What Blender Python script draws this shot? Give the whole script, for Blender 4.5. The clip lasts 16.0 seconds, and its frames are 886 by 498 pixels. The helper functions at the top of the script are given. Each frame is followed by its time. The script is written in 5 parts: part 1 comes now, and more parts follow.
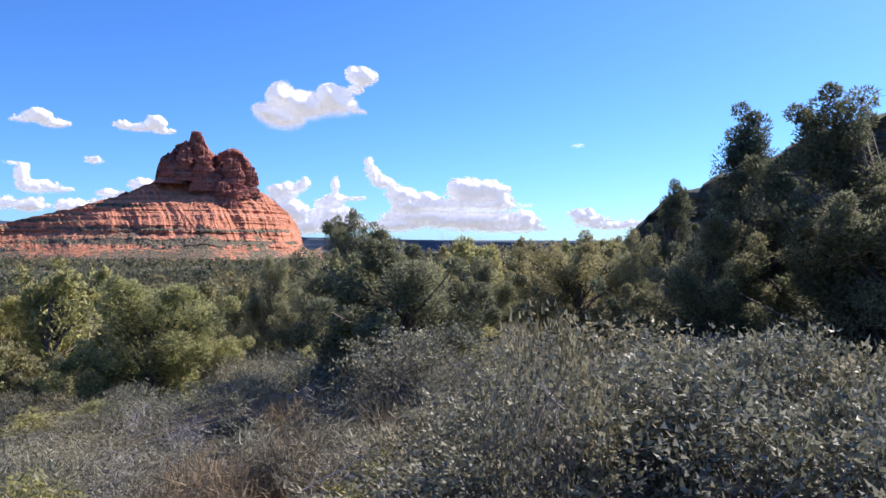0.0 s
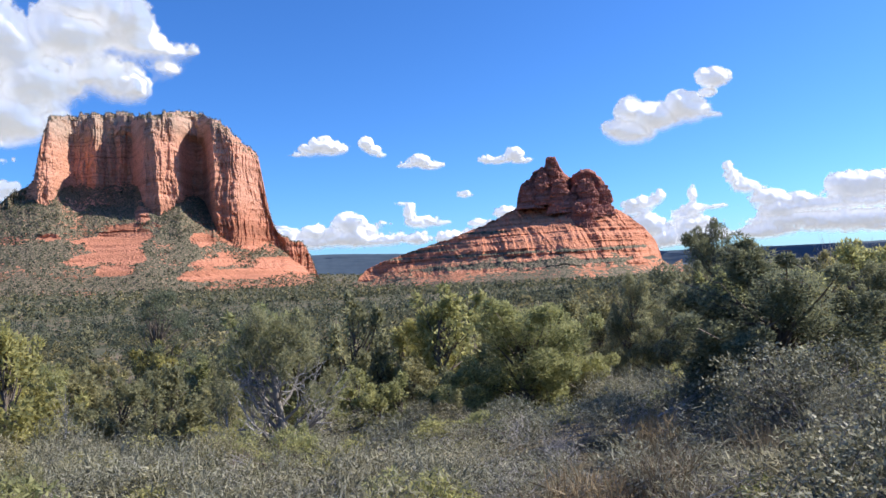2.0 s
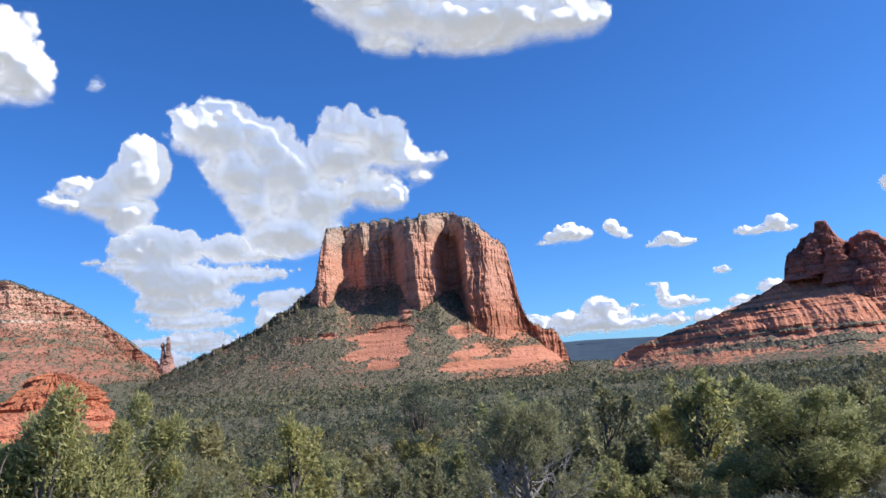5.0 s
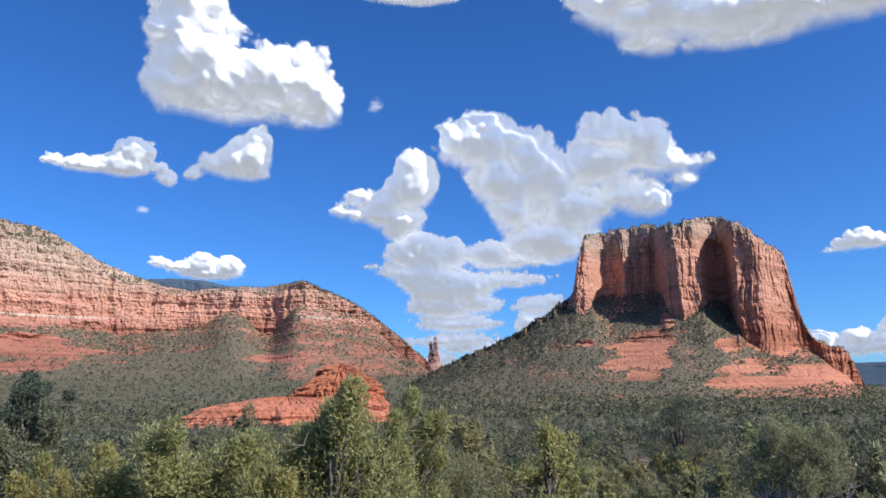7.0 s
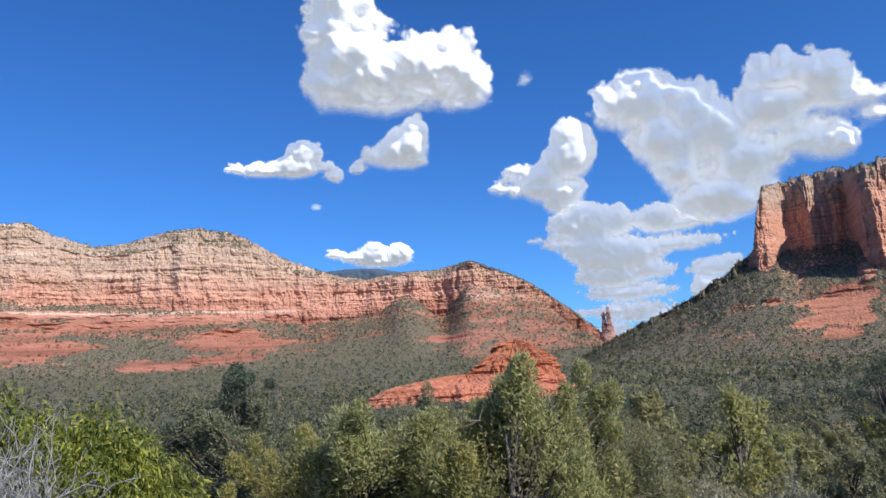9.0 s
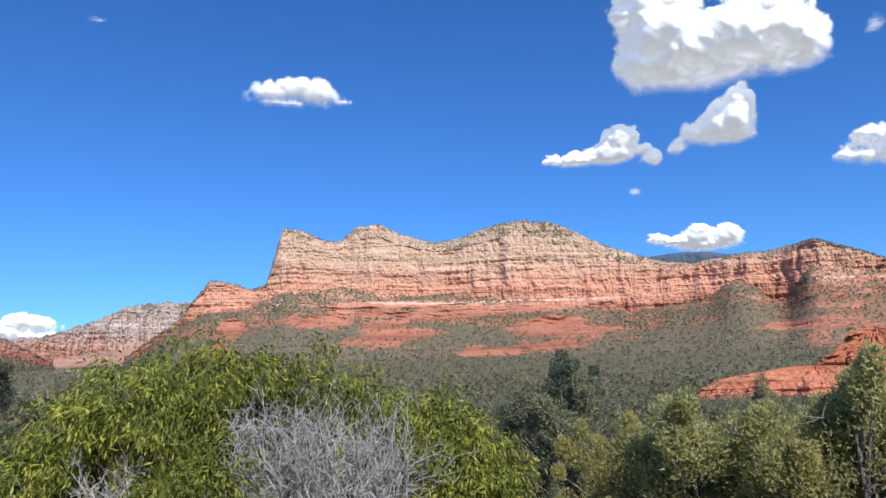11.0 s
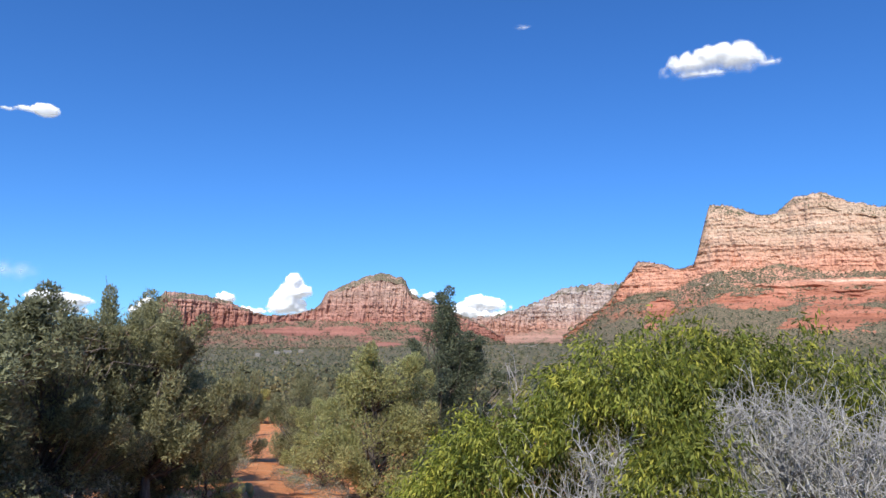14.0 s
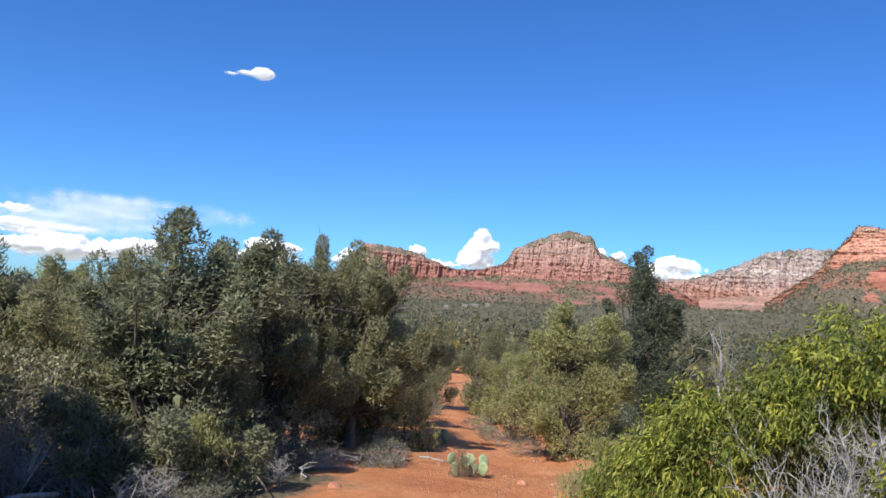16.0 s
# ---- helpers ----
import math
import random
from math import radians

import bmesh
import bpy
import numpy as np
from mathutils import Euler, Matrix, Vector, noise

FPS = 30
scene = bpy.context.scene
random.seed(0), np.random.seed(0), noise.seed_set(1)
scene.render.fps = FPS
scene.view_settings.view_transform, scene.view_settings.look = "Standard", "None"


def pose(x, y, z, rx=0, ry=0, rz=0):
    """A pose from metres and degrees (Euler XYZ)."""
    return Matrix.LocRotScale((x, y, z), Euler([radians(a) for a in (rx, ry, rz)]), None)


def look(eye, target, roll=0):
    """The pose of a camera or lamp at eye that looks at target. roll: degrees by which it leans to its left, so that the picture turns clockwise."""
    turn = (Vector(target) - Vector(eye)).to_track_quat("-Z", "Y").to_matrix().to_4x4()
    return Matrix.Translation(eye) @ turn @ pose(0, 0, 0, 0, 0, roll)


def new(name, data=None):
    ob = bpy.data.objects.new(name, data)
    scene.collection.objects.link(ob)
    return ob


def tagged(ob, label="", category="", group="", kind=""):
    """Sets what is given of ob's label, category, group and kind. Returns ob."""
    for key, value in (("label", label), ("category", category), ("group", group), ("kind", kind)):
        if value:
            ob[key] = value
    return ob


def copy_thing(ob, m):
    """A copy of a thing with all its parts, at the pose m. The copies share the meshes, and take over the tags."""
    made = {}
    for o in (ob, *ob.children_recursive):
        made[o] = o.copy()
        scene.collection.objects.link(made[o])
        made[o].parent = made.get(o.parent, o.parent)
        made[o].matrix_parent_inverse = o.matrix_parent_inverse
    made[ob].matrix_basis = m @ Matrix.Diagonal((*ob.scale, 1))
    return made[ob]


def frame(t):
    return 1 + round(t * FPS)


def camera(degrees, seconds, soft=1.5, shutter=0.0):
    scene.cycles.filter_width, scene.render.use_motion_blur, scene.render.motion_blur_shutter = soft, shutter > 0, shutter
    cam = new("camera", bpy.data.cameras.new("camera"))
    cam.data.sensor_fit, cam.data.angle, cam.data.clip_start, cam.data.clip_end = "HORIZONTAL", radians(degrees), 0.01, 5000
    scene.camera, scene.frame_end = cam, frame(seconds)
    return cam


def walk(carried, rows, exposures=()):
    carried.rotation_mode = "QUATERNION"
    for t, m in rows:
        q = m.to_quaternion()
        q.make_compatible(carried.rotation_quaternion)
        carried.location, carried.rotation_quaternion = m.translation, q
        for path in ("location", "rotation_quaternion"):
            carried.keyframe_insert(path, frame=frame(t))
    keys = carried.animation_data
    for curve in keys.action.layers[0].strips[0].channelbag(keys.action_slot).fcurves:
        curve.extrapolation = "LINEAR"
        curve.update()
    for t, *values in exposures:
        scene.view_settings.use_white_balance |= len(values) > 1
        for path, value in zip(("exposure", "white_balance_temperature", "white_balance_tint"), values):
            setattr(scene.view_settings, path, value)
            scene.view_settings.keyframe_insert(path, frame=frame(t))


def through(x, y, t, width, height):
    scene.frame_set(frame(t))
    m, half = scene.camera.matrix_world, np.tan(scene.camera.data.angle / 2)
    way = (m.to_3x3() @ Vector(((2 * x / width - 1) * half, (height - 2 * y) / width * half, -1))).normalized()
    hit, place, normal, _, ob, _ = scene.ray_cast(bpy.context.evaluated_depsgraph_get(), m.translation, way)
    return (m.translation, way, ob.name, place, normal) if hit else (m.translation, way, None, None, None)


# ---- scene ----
cam = camera(63.06, 16.0)
PATH = [  # seconds, x, y, z, bearing, pitch, roll
    (0, 0.00, 0.00, 1.65, 0.00, 0.00, -0.00),
    (0.5, 0.01, -0.03, 1.66, 7.39, 0.10, 1.42),
    (1, 0.02, -0.06, 1.67, 14.96, 0.87, 1.82),
    (1.5, 0.02, -0.09, 1.67, 21.69, 1.61, 2.91),
    (2, 0.02, -0.12, 1.67, 27.89, 2.10, 3.29),
    (2.5, 0.04, -0.12, 1.67, 31.47, 2.28, 3.04),
    (3, 0.12, -0.11, 1.67, 35.10, 2.85, 2.85),
    (3.2, 0.13, -0.11, 1.67, 36.75, 4.16, 3.18),
    (5.3, 0.25, -0.11, 1.66, 50.54, 11.23, 4.18),
    (5.5, 0.26, -0.10, 1.66, 53.01, 11.45, 3.40),
    (6, 0.38, -0.12, 1.66, 58.45, 11.79, 2.93),
    (6.5, 0.45, -0.17, 1.65, 63.47, 12.01, 1.58),
    (7, 0.49, -0.21, 1.65, 67.62, 11.91, 0.85),
    (7.5, 0.53, -0.22, 1.65, 71.02, 11.18, 0.40),
    (8, 0.60, -0.20, 1.65, 72.52, 10.62, 0.70),
    (8.2, 0.61, -0.20, 1.65, 73.59, 10.62, 1.65),
    (10.3, 0.70, -0.16, 1.66, 98.33, 10.36, 2.11),
    (10.5, 0.71, -0.16, 1.66, 100.63, 10.51, 1.95),
    (11, 0.79, -0.13, 1.66, 106.45, 10.62, 1.71),
    (11.5, 0.82, -0.13, 1.66, 112.14, 10.52, 0.82),
    (12, 0.84, -0.14, 1.66, 119.19, 10.49, 0.99),
    (12.5, 0.85, -0.17, 1.66, 125.58, 10.42, -0.30),
    (13, 0.88, -0.21, 1.65, 130.77, 9.75, -1.08),
    (13.5, 0.93, -0.27, 1.65, 134.48, 9.44, -0.91),
    (14, 0.96, -0.34, 1.65, 139.32, 9.26, -1.04),
    (14.5, 0.97, -0.42, 1.65, 144.30, 8.47, -2.34),
    (15, 0.96, -0.48, 1.65, 147.26, 6.95, -3.98),
    (15.5, 0.97, -0.55, 1.64, 150.26, 5.70, -4.00),
    (16, 0.99, -0.61, 1.65, 153.82, 5.17, -4.37),
]
EXPOSURE = [(0.0, .58, 6500, 20), (3.0, .53, 6450, 11), (5.5, .30, 6250, 12), (8.0, .18, 6150, 11), (10.5, .26, 6350, 10), (16.0, .38, 6500, 10)]
walk(cam, [(t, pose(x, y, z, 90 + p, r, w)) for t, x, y, z, w, p, r in PATH], EXPOSURE)

# ---- light: afternoon sun behind the viewer's right shoulder at first, clear blue sky ----
SUN_AZ, SUN_EL = -53.0, 41.0
world = bpy.data.worlds.new("sky")
scene.world = world
world.use_nodes = True
wn = world.node_tree
sky = wn.nodes.new("ShaderNodeTexSky")
sky.sky_type, sky.sun_disc = 'NISHITA', False
sky.sun_elevation, sky.sun_rotation = radians(SUN_EL), radians(-SUN_AZ)
sky.altitude, sky.air_density, sky.dust_density, sky.ozone_density = 1300, 1.0, 1.3, 4.0
vivid = wn.nodes.new("ShaderNodeHueSaturation")
vivid.inputs["Saturation"].default_value = 1.12
tint = wn.nodes.new("ShaderNodeMix")
tint.data_type, tint.blend_type = 'RGBA', 'MULTIPLY'
tint.inputs[0].default_value, tint.inputs[7].default_value = 1.0, (.565, .93, 1.33, 1)
wn.links.new(sky.outputs[0], vivid.inputs["Color"])
wn.links.new(vivid.outputs[0], tint.inputs[6])
wn.links.new(tint.outputs[2], wn.nodes["Background"].inputs[0])
wn.nodes["Background"].inputs[1].default_value = 0.104
sun = new("sun", bpy.data.lights.new("sun", 'SUN'))
sun.data.energy, sun.data.angle, sun.data.color = 5.0, radians(0.53), (1.0, 0.95, 0.86)
to_sun = Vector((-math.sin(radians(SUN_AZ)) * math.cos(radians(SUN_EL)), math.cos(radians(SUN_AZ)) * math.cos(radians(SUN_EL)), math.sin(radians(SUN_EL))))
sun.matrix_world = look(to_sun * 50, (0, 0, 0))


# ---- number helpers ----
def hash3(ix, iy, iz, seed):
    h = (ix * 374761393 + iy * 668265263 + iz * 1274126177 + seed * 974634373) & 0xFFFFFFFF
    h = ((h ^ (h >> 13)) * 1103515245) & 0xFFFFFFFF
    h = ((h ^ (h >> 16)) * 2246822519) & 0xFFFFFFFF
    return ((h ^ (h >> 15)) & 0xFFFFFF) / float(0xFFFFFF)


def vnoise(p, seed=0):
    """Smooth value noise in -1..1 at points p (N, 3)."""
    i = np.floor(p).astype(np.int64)
    f = p - i
    f = f * f * (3 - 2 * f)
    out = 0
    for dx in (0, 1):
        for dy in (0, 1):
            for dz in (0, 1):
                w = (f[:, 0] if dx else 1 - f[:, 0]) * (f[:, 1] if dy else 1 - f[:, 1]) * (f[:, 2] if dz else 1 - f[:, 2])
                out = out + w * hash3(i[:, 0] + dx, i[:, 1] + dy, i[:, 2] + dz, seed)
    return out * 2 - 1


def fbm(p, octaves=4, seed=0, gain=0.5):
    out, amp, tot = 0, 1.0, 0.0
    p = np.asarray(p, float)
    for o in range(octaves):
        out = out + amp * vnoise(p * 2.0 ** o + o * 17.3, seed + o)
        tot += amp
        amp *= gain
    return out / tot


def ramp(x, *pairs):
    """Smooth interpolation through (x, y) pairs."""
    xs, ys = np.array([p[0] for p in pairs], float), np.array([p[1] for p in pairs], float)
    return np.interp(x, xs, ys)


def soft_ramp(x, pairs, width, taps=5):
    """ramp() averaged over a width, so that corners are round."""
    return sum(ramp(x + d * width, *pairs) for d in np.linspace(-.5, .5, taps)) / taps


def smooth01(x):
    x = np.clip(x, 0, 1)
    return x * x * (3 - 2 * x)


def bearing_xy(az, r):
    a = np.radians(az)
    return -np.sin(a) * r, np.cos(a) * r


FALL = [(0, 0), (5, .45), (10, 1.0), (20, 2.4), (40, 4.6), (80, 7.2), (150, 10.5), (400, 15), (1000, 18), (6000, 18)]
SIDE = [(-180, .5), (-60, .3), (-30, .10), (-5, .22), (12, .6), (30, .95), (60, 1.0), (105, .9), (125, .65), (140, .5), (165, .5), (180, .5)]
RISE = [(0, 0), (700, 0), (1300, 26), (2200, 95), (3000, 125), (5000, 165)]
RISE_SIDE = [(-180, .3), (-20, .0), (20, .05), (38, .4), (50, .75), (70, 1), (130, 1), (150, .65), (170, .4), (180, .3)]


def ground_z(x, y):
    """Height of the ground: a low rise that falls to a wooded valley."""
    x, y = np.asarray(x, float), np.asarray(y, float)
    r = np.hypot(x, y)
    az = np.degrees(np.arctan2(-x, y))
    f = soft_ramp(az, SIDE, 14)
    f = f + (1 - f) * smooth01(np.log(np.maximum(r, 1) / 160) / 1.8)
    z = -soft_ramp(np.log(r + 1), [(math.log(a + 1), b) for a, b in FALL], 0.25) * f
    p = np.stack([x, y, x * 0], -1).reshape(-1, 3)
    bumps = (vnoise(p * 0.45, 5) * 0.07 + vnoise(p * 1.7, 6) * 0.025) * 1.0
    big = vnoise(p / 45, 7) * 1.1 * smooth01((r.reshape(-1) - 25) / 80)
    z = z + ramp(r, *RISE) * soft_ramp(az, RISE_SIDE, 16)
    return z + (bumps + big).reshape(z.shape)


def mesh_object(name, verts, faces, material, parent=None, smooth=False, attrs=None):
    """One mesh object from arrays of vertices and of triangles or quads."""
    verts, faces = np.asarray(verts, np.float32), np.asarray(faces, np.int32)
    me = bpy.data.meshes.new(name)
    n, k = faces.shape
    me.vertices.add(len(verts))
    me.vertices.foreach_set("co", verts.ravel())
    me.loops.add(n * k)
    me.loops.foreach_set("vertex_index", faces.ravel())
    me.polygons.add(n)
    me.polygons.foreach_set("loop_start", np.arange(0, n * k, k, dtype=np.int32))
    me.polygons.foreach_set("use_smooth", np.full(n, smooth))
    for key, val in (attrs or {}).items():
        a = me.attributes.new(key, 'FLOAT', 'POINT')
        a.data.foreach_set("value", np.asarray(val, np.float32))
    me.update(calc_edges=True)
    me.materials.append(material)
    ob = new(name, me)
    if parent:
        ob.parent = parent
    return ob


def grid_faces(nu, nv, closed=False):
    """Quads over a grid of nu columns and nv rows (row index fastest)."""
    u, v = np.meshgrid(np.arange(nu if closed else nu - 1), np.arange(nv - 1), indexing="ij")
    u2 = (u + 1) % nu
    return np.stack([u * nv + v, u2 * nv + v, u2 * nv + v + 1, u * nv + v + 1], -1).reshape(-1, 4)


def empty(name, m=None):
    ob = new(name)
    ob.empty_display_size = 0.2
    if m is not None:
        ob.matrix_basis = m
    return ob


# ---- materials ----
class Nodes:
    """A short way to write a node material."""

    def __init__(self, name, rough=0.9):
        self.mat = bpy.data.materials.new(name)
        self.mat.use_nodes = True
        self.t = self.mat.node_tree
        self.bsdf = self.t.nodes["Principled BSDF"]
        self.bsdf.inputs["Roughness"].default_value = rough
        self.bsdf.inputs["Specular IOR Level"].default_value = 0.2

    def node(self, kind, **props):
        n = self.t.nodes.new(kind)
        for key, val in props.items():
            if key in n.inputs:
                n.inputs[key].default_value = val
        return n

    def link(self, a, b):
        self.t.links.new(a, b)

    def coords(self, scale=(1, 1, 1), kind="Object"):
        c, m = self.node("ShaderNodeTexCoord"), self.node("ShaderNodeMapping")
        m.inputs["Scale"].default_value = scale
        self.link(c.outputs[kind], m.inputs["Vector"])
        return m.outputs[0]

    def noise(self, vec, scale, detail=4, rough=0.55):
        n = self.node("ShaderNodeTexNoise", Scale=scale, Detail=detail, Roughness=rough)
        self.link(vec, n.inputs["Vector"])
        return n.outputs[0]

    def colors(self, fac, *stops):
        r = self.node("ShaderNodeValToRGB")
        e = r.color_ramp.elements
        while len(e) < len(stops):
            e.new(0.5)
        for el, (pos, col) in zip(e, stops):
            el.position, el.color = pos, (*col, 1)
        self.link(fac, r.inputs[0])
        return r.outputs[0]

    def values(self, fac, *stops):
        return self.colors(fac, *[(p, (v, v, v)) for p, v in stops])

    def mix(self, fac, a, b, mode='MIX'):
        m = self.t.nodes.new("ShaderNodeMix")
        m.data_type, m.blend_type = 'RGBA', mode
        for sock, val in ((m.inputs[0], fac), (m.inputs[6], a), (m.inputs[7], b)):
            if isinstance(val, bpy.types.NodeSocket):
                self.link(val, sock)
            elif isinstance(val, (int, float)):
                sock.default_value = val
            else:
                sock.default_value = (*val, 1)
        return m.outputs[2]

    def math(self, op, a, b=0.0):
        m = self.t.nodes.new("ShaderNodeMath")
        m.operation = op
        for sock, val in ((m.inputs[0], a), (m.inputs[1], b)):
            if isinstance(val, bpy.types.NodeSocket):
                self.link(val, sock)
            else:
                sock.default_value = val
        return m.outputs[0]

    def attr(self, name):
        a = self.t.nodes.new("ShaderNodeAttribute")
        a.attribute_name = name
        return a.outputs["Fac"]

    def bump(self, height, strength, distance):
        b = self.node("ShaderNodeBump", Strength=strength, Distance=distance)
        self.link(height, b.inputs["Height"])
        self.link(b.outputs[0], self.bsdf.inputs["Normal"])

    def done(self, color):
        self.link(color, self.bsdf.inputs["Base Color"])
        return self.mat


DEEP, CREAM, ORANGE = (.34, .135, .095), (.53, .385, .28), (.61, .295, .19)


def rock_material(name, low, high, split, size=1.0, foot=None, foot_top=0, pale=0):
    """Layered sandstone: bands by height from the low to the high colours, streaks down the faces, scrub where 'veg' says."""
    n = Nodes(name, 0.95)
    p = n.coords()
    bands = n.noise(n.coords((.0015, .0015, .055 / size)), 1.0, 7, .65)
    blotch = n.noise(p, .012 / size, 5)
    streak = n.noise(n.coords((.05, .05, .004)), 1.0 / size, 4)
    dark_low, pale_low = [c * .80 for c in low], [min(1, c * 1.15 + .03) for c in low]
    dark_hi, pale_hi = [c * .80 for c in high], [min(1, c * 1.2 + .03) for c in high]
    a = n.colors(bands, (.30, dark_low), (.45, low), (.58, pale_low), (.72, low))
    b = n.colors(bands, (.30, dark_hi), (.45, high), (.55, [(u + 2 * w) / 3 for u, w in zip(low, high)]), (.62, pale_hi), (.75, high))
    z = n.node("ShaderNodeSeparateXYZ")
    n.link(p, z.inputs[0])
    height = n.math('ADD', z.outputs[2], n.math('MULTIPLY', n.math('SUBTRACT', blotch, .5), 90 * size))
    upper = n.math('SMOOTH_MIN', n.math('MAXIMUM', n.math('DIVIDE', n.math('SUBTRACT', height, split[0]), split[1] - split[0]), 0), 1)
    col = n.mix(upper, a, b)
    if foot:   # redder beds below the cliffs
        f = n.colors(bands, (.30, [c * .72 for c in foot]), (.45, foot), (.58, [min(1, c * 1.2 + .02) for c in foot]), (.72, foot))
        col = n.mix(n.values(n.math('DIVIDE', height, foot_top * 2), (.42, 1), (.58, 0)), col, f)
    col = n.mix(n.values(streak, (.42, .0), (.66, .22)), col, n.mix(.5, col, dark_low), 'MIX')
    if pale:   # one thin cream bed
        near = n.math('ABSOLUTE', n.math('SUBTRACT', n.math('ADD', z.outputs[2], n.math('MULTIPLY', blotch, 14)), pale + 7))
        thin = n.math('MULTIPLY', n.values(n.math('DIVIDE', near, 10), (.35, 1), (.55, 0)), n.values(n.noise(p, .0021, 2), (.44, 0), (.52, .8)))
        col = n.mix(thin, col, (.66, .52, .40))
    fine = n.noise(p, .25 / size, 6)
    beds = n.noise(n.coords((.003, .003, .15 / size)), 1.0, 5, .6)
    col = n.mix(.6, col, n.values(beds, (.36, .60), (.43, 1.0), (.6, 1.08)), 'MULTIPLY')
    col = n.mix(.55, col, n.values(fine, (.25, .5), (.7, 1.2)), 'MULTIPLY')
    edge = n.node("ShaderNodeTexVoronoi", Scale=1.0)
    edge.feature = 'DISTANCE_TO_EDGE'
    wob = n.math('MULTIPLY', n.math('SUBTRACT', n.noise(p, .03 / size, 3), .5), 1.4)
    shift = n.node("ShaderNodeVectorMath")
    n.link(n.coords((.045 / size, .045 / size, .085 / size)), shift.inputs[0])
    n.link(wob, shift.inputs[1])
    n.link(shift.outputs[0], edge.inputs["Vector"])
    joints = n.math('MULTIPLY', n.values(edge.outputs[0], (.0, 1), (.07, 0)), n.values(n.noise(p, .05 / size, 3), (.42, 0), (.6, .62)))
    col = n.mix(joints, col, n.mix(1.0, col, (.30, .27, .27), 'MULTIPLY'))   # dark open joints between blocks
    spots = n.noise(p, .16 / size, 3, .6)
    veg = n.math('SUBTRACT', n.math('ADD', n.attr("veg"), n.math('MULTIPLY', n.math('SUBTRACT', spots, .5), 2.2)), .5)
    veg = n.values(n.math('ADD', veg, .5), (.46, 0), (.56, 1))
    green = n.colors(n.noise(p, .33 / size, 5, .7), (.36, (.05, .058, .034)), (.48, (.10, .10, .06)), (.55, (.22, .165, .11)), (.66, (.35, .245, .175)))
    col = n.mix(veg, col, green)
    n.bump(n.math('ADD', fine, n.math('MULTIPLY', bands, .5)), .9, 4.0 * size)
    return n.done(col)


# ---- ground: one sheet of red soil that reaches the horizon ----
def soil_material():
    n = Nodes("red_soil", 0.95)
    p = n.coords()
    broad, mid, fine = n.noise(p, .05, 4), n.noise(p, .9, 6, .6), n.noise(p, 14, 6, .65)
    soil = n.colors(mid, (.30, (.52, .185, .078)), (.5, (.69, .28, .12)), (.7, (.75, .36, .18)))
    soil = n.mix(.5, soil, n.values(fine, (.3, .55), (.7, 1.2)), 'MULTIPLY')
    litter = n.colors(fine, (.3, (.10, .085, .05)), (.55, (.20, .16, .10)), (.75, (.33, .28, .19)))
    cover = n.attr("cover")
    m = n.math('ADD', n.math('SUBTRACT', cover, .5), n.math('ADD', n.math('MULTIPLY', n.math('SUBTRACT', mid, .5), 1.3), n.math('MULTIPLY', n.math('SUBTRACT', broad, .5), .6)))
    col = n.mix(n.values(n.math('ADD', m, .5), (.44, 0), (.58, 1)), soil, litter)
    far = n.attr("far")
    scrub = n.colors(n.noise(p, .07, 6, .7), (.34, (.05, .058, .034)), (.47, (.085, .09, .052)), (.57, (.17, .135, .085)), (.68, (.30, .18, .11)))
    col = n.mix(far, col, scrub)
    n.bump(n.math('ADD', n.math('ADD', fine, n.math('MULTIPLY', n.noise(p, 45, 4, .7), .5)), n.math('MULTIPLY', mid, 2.0)), 1.0, .07)
    return n.done(col)


def build_ground():
    rr = np.concatenate([[0.0], np.exp(np.linspace(math.log(0.6), math.log(4980), 190))])
    na = 540
    az = np.linspace(-180, 180, na, endpoint=False)
    A, Rr = np.meshgrid(az, rr, indexing="ij")
    x, y = bearing_xy(A, Rr)
    z = ground_z(x, y)
    path_line = trail_distance(x, y)
    cover = smooth01((path_line - 0.7) / 2.2) * (1 - (1 - soft_ramp(A, [(-180, .95), (125, .95), (140, .3), (168, .3), (180, .9)], 6)) * smooth01((Rr - 3) / 5)) - .62 * np.exp(-((A - 15) / 10) ** 2 - ((Rr - 5.7) / 1.2) ** 2)
    z = z - 0.12 * (1 - smooth01(path_line / 1.6))
    far = smooth01((Rr - 60) / 120)
    return tagged(mesh_object("ground", np.stack([x, y, z], -1).reshape(-1, 3), grid_faces(na, len(rr), True), soil_material(), None, True,
                              {"cover": cover.ravel(), "far": far.ravel()}), "uneven red desert soil with dry litter, sloping to the valley", "ground", kind="structure")


TRAIL = [(146, 5.0), (150, 8), (151.5, 11), (153, 15), (152.5, 21), (152, 28), (153, 40)]


def trail_distance(x, y):
    best = np.full(np.shape(x), 1e9)
    pts = [bearing_xy(a, r) for a, r in TRAIL]
    for (x0, y0), (x1, y1) in zip(pts, pts[1:]):
        dx, dy = x1 - x0, y1 - y0
        s = np.clip(((x - x0) * dx + (y - y0) * dy) / (dx * dx + dy * dy), 0, 1)
        best = np.minimum(best, np.hypot(x - x0 - s * dx, y - y0 - s * dy))
    return best


build_ground()
EYE = 1.65


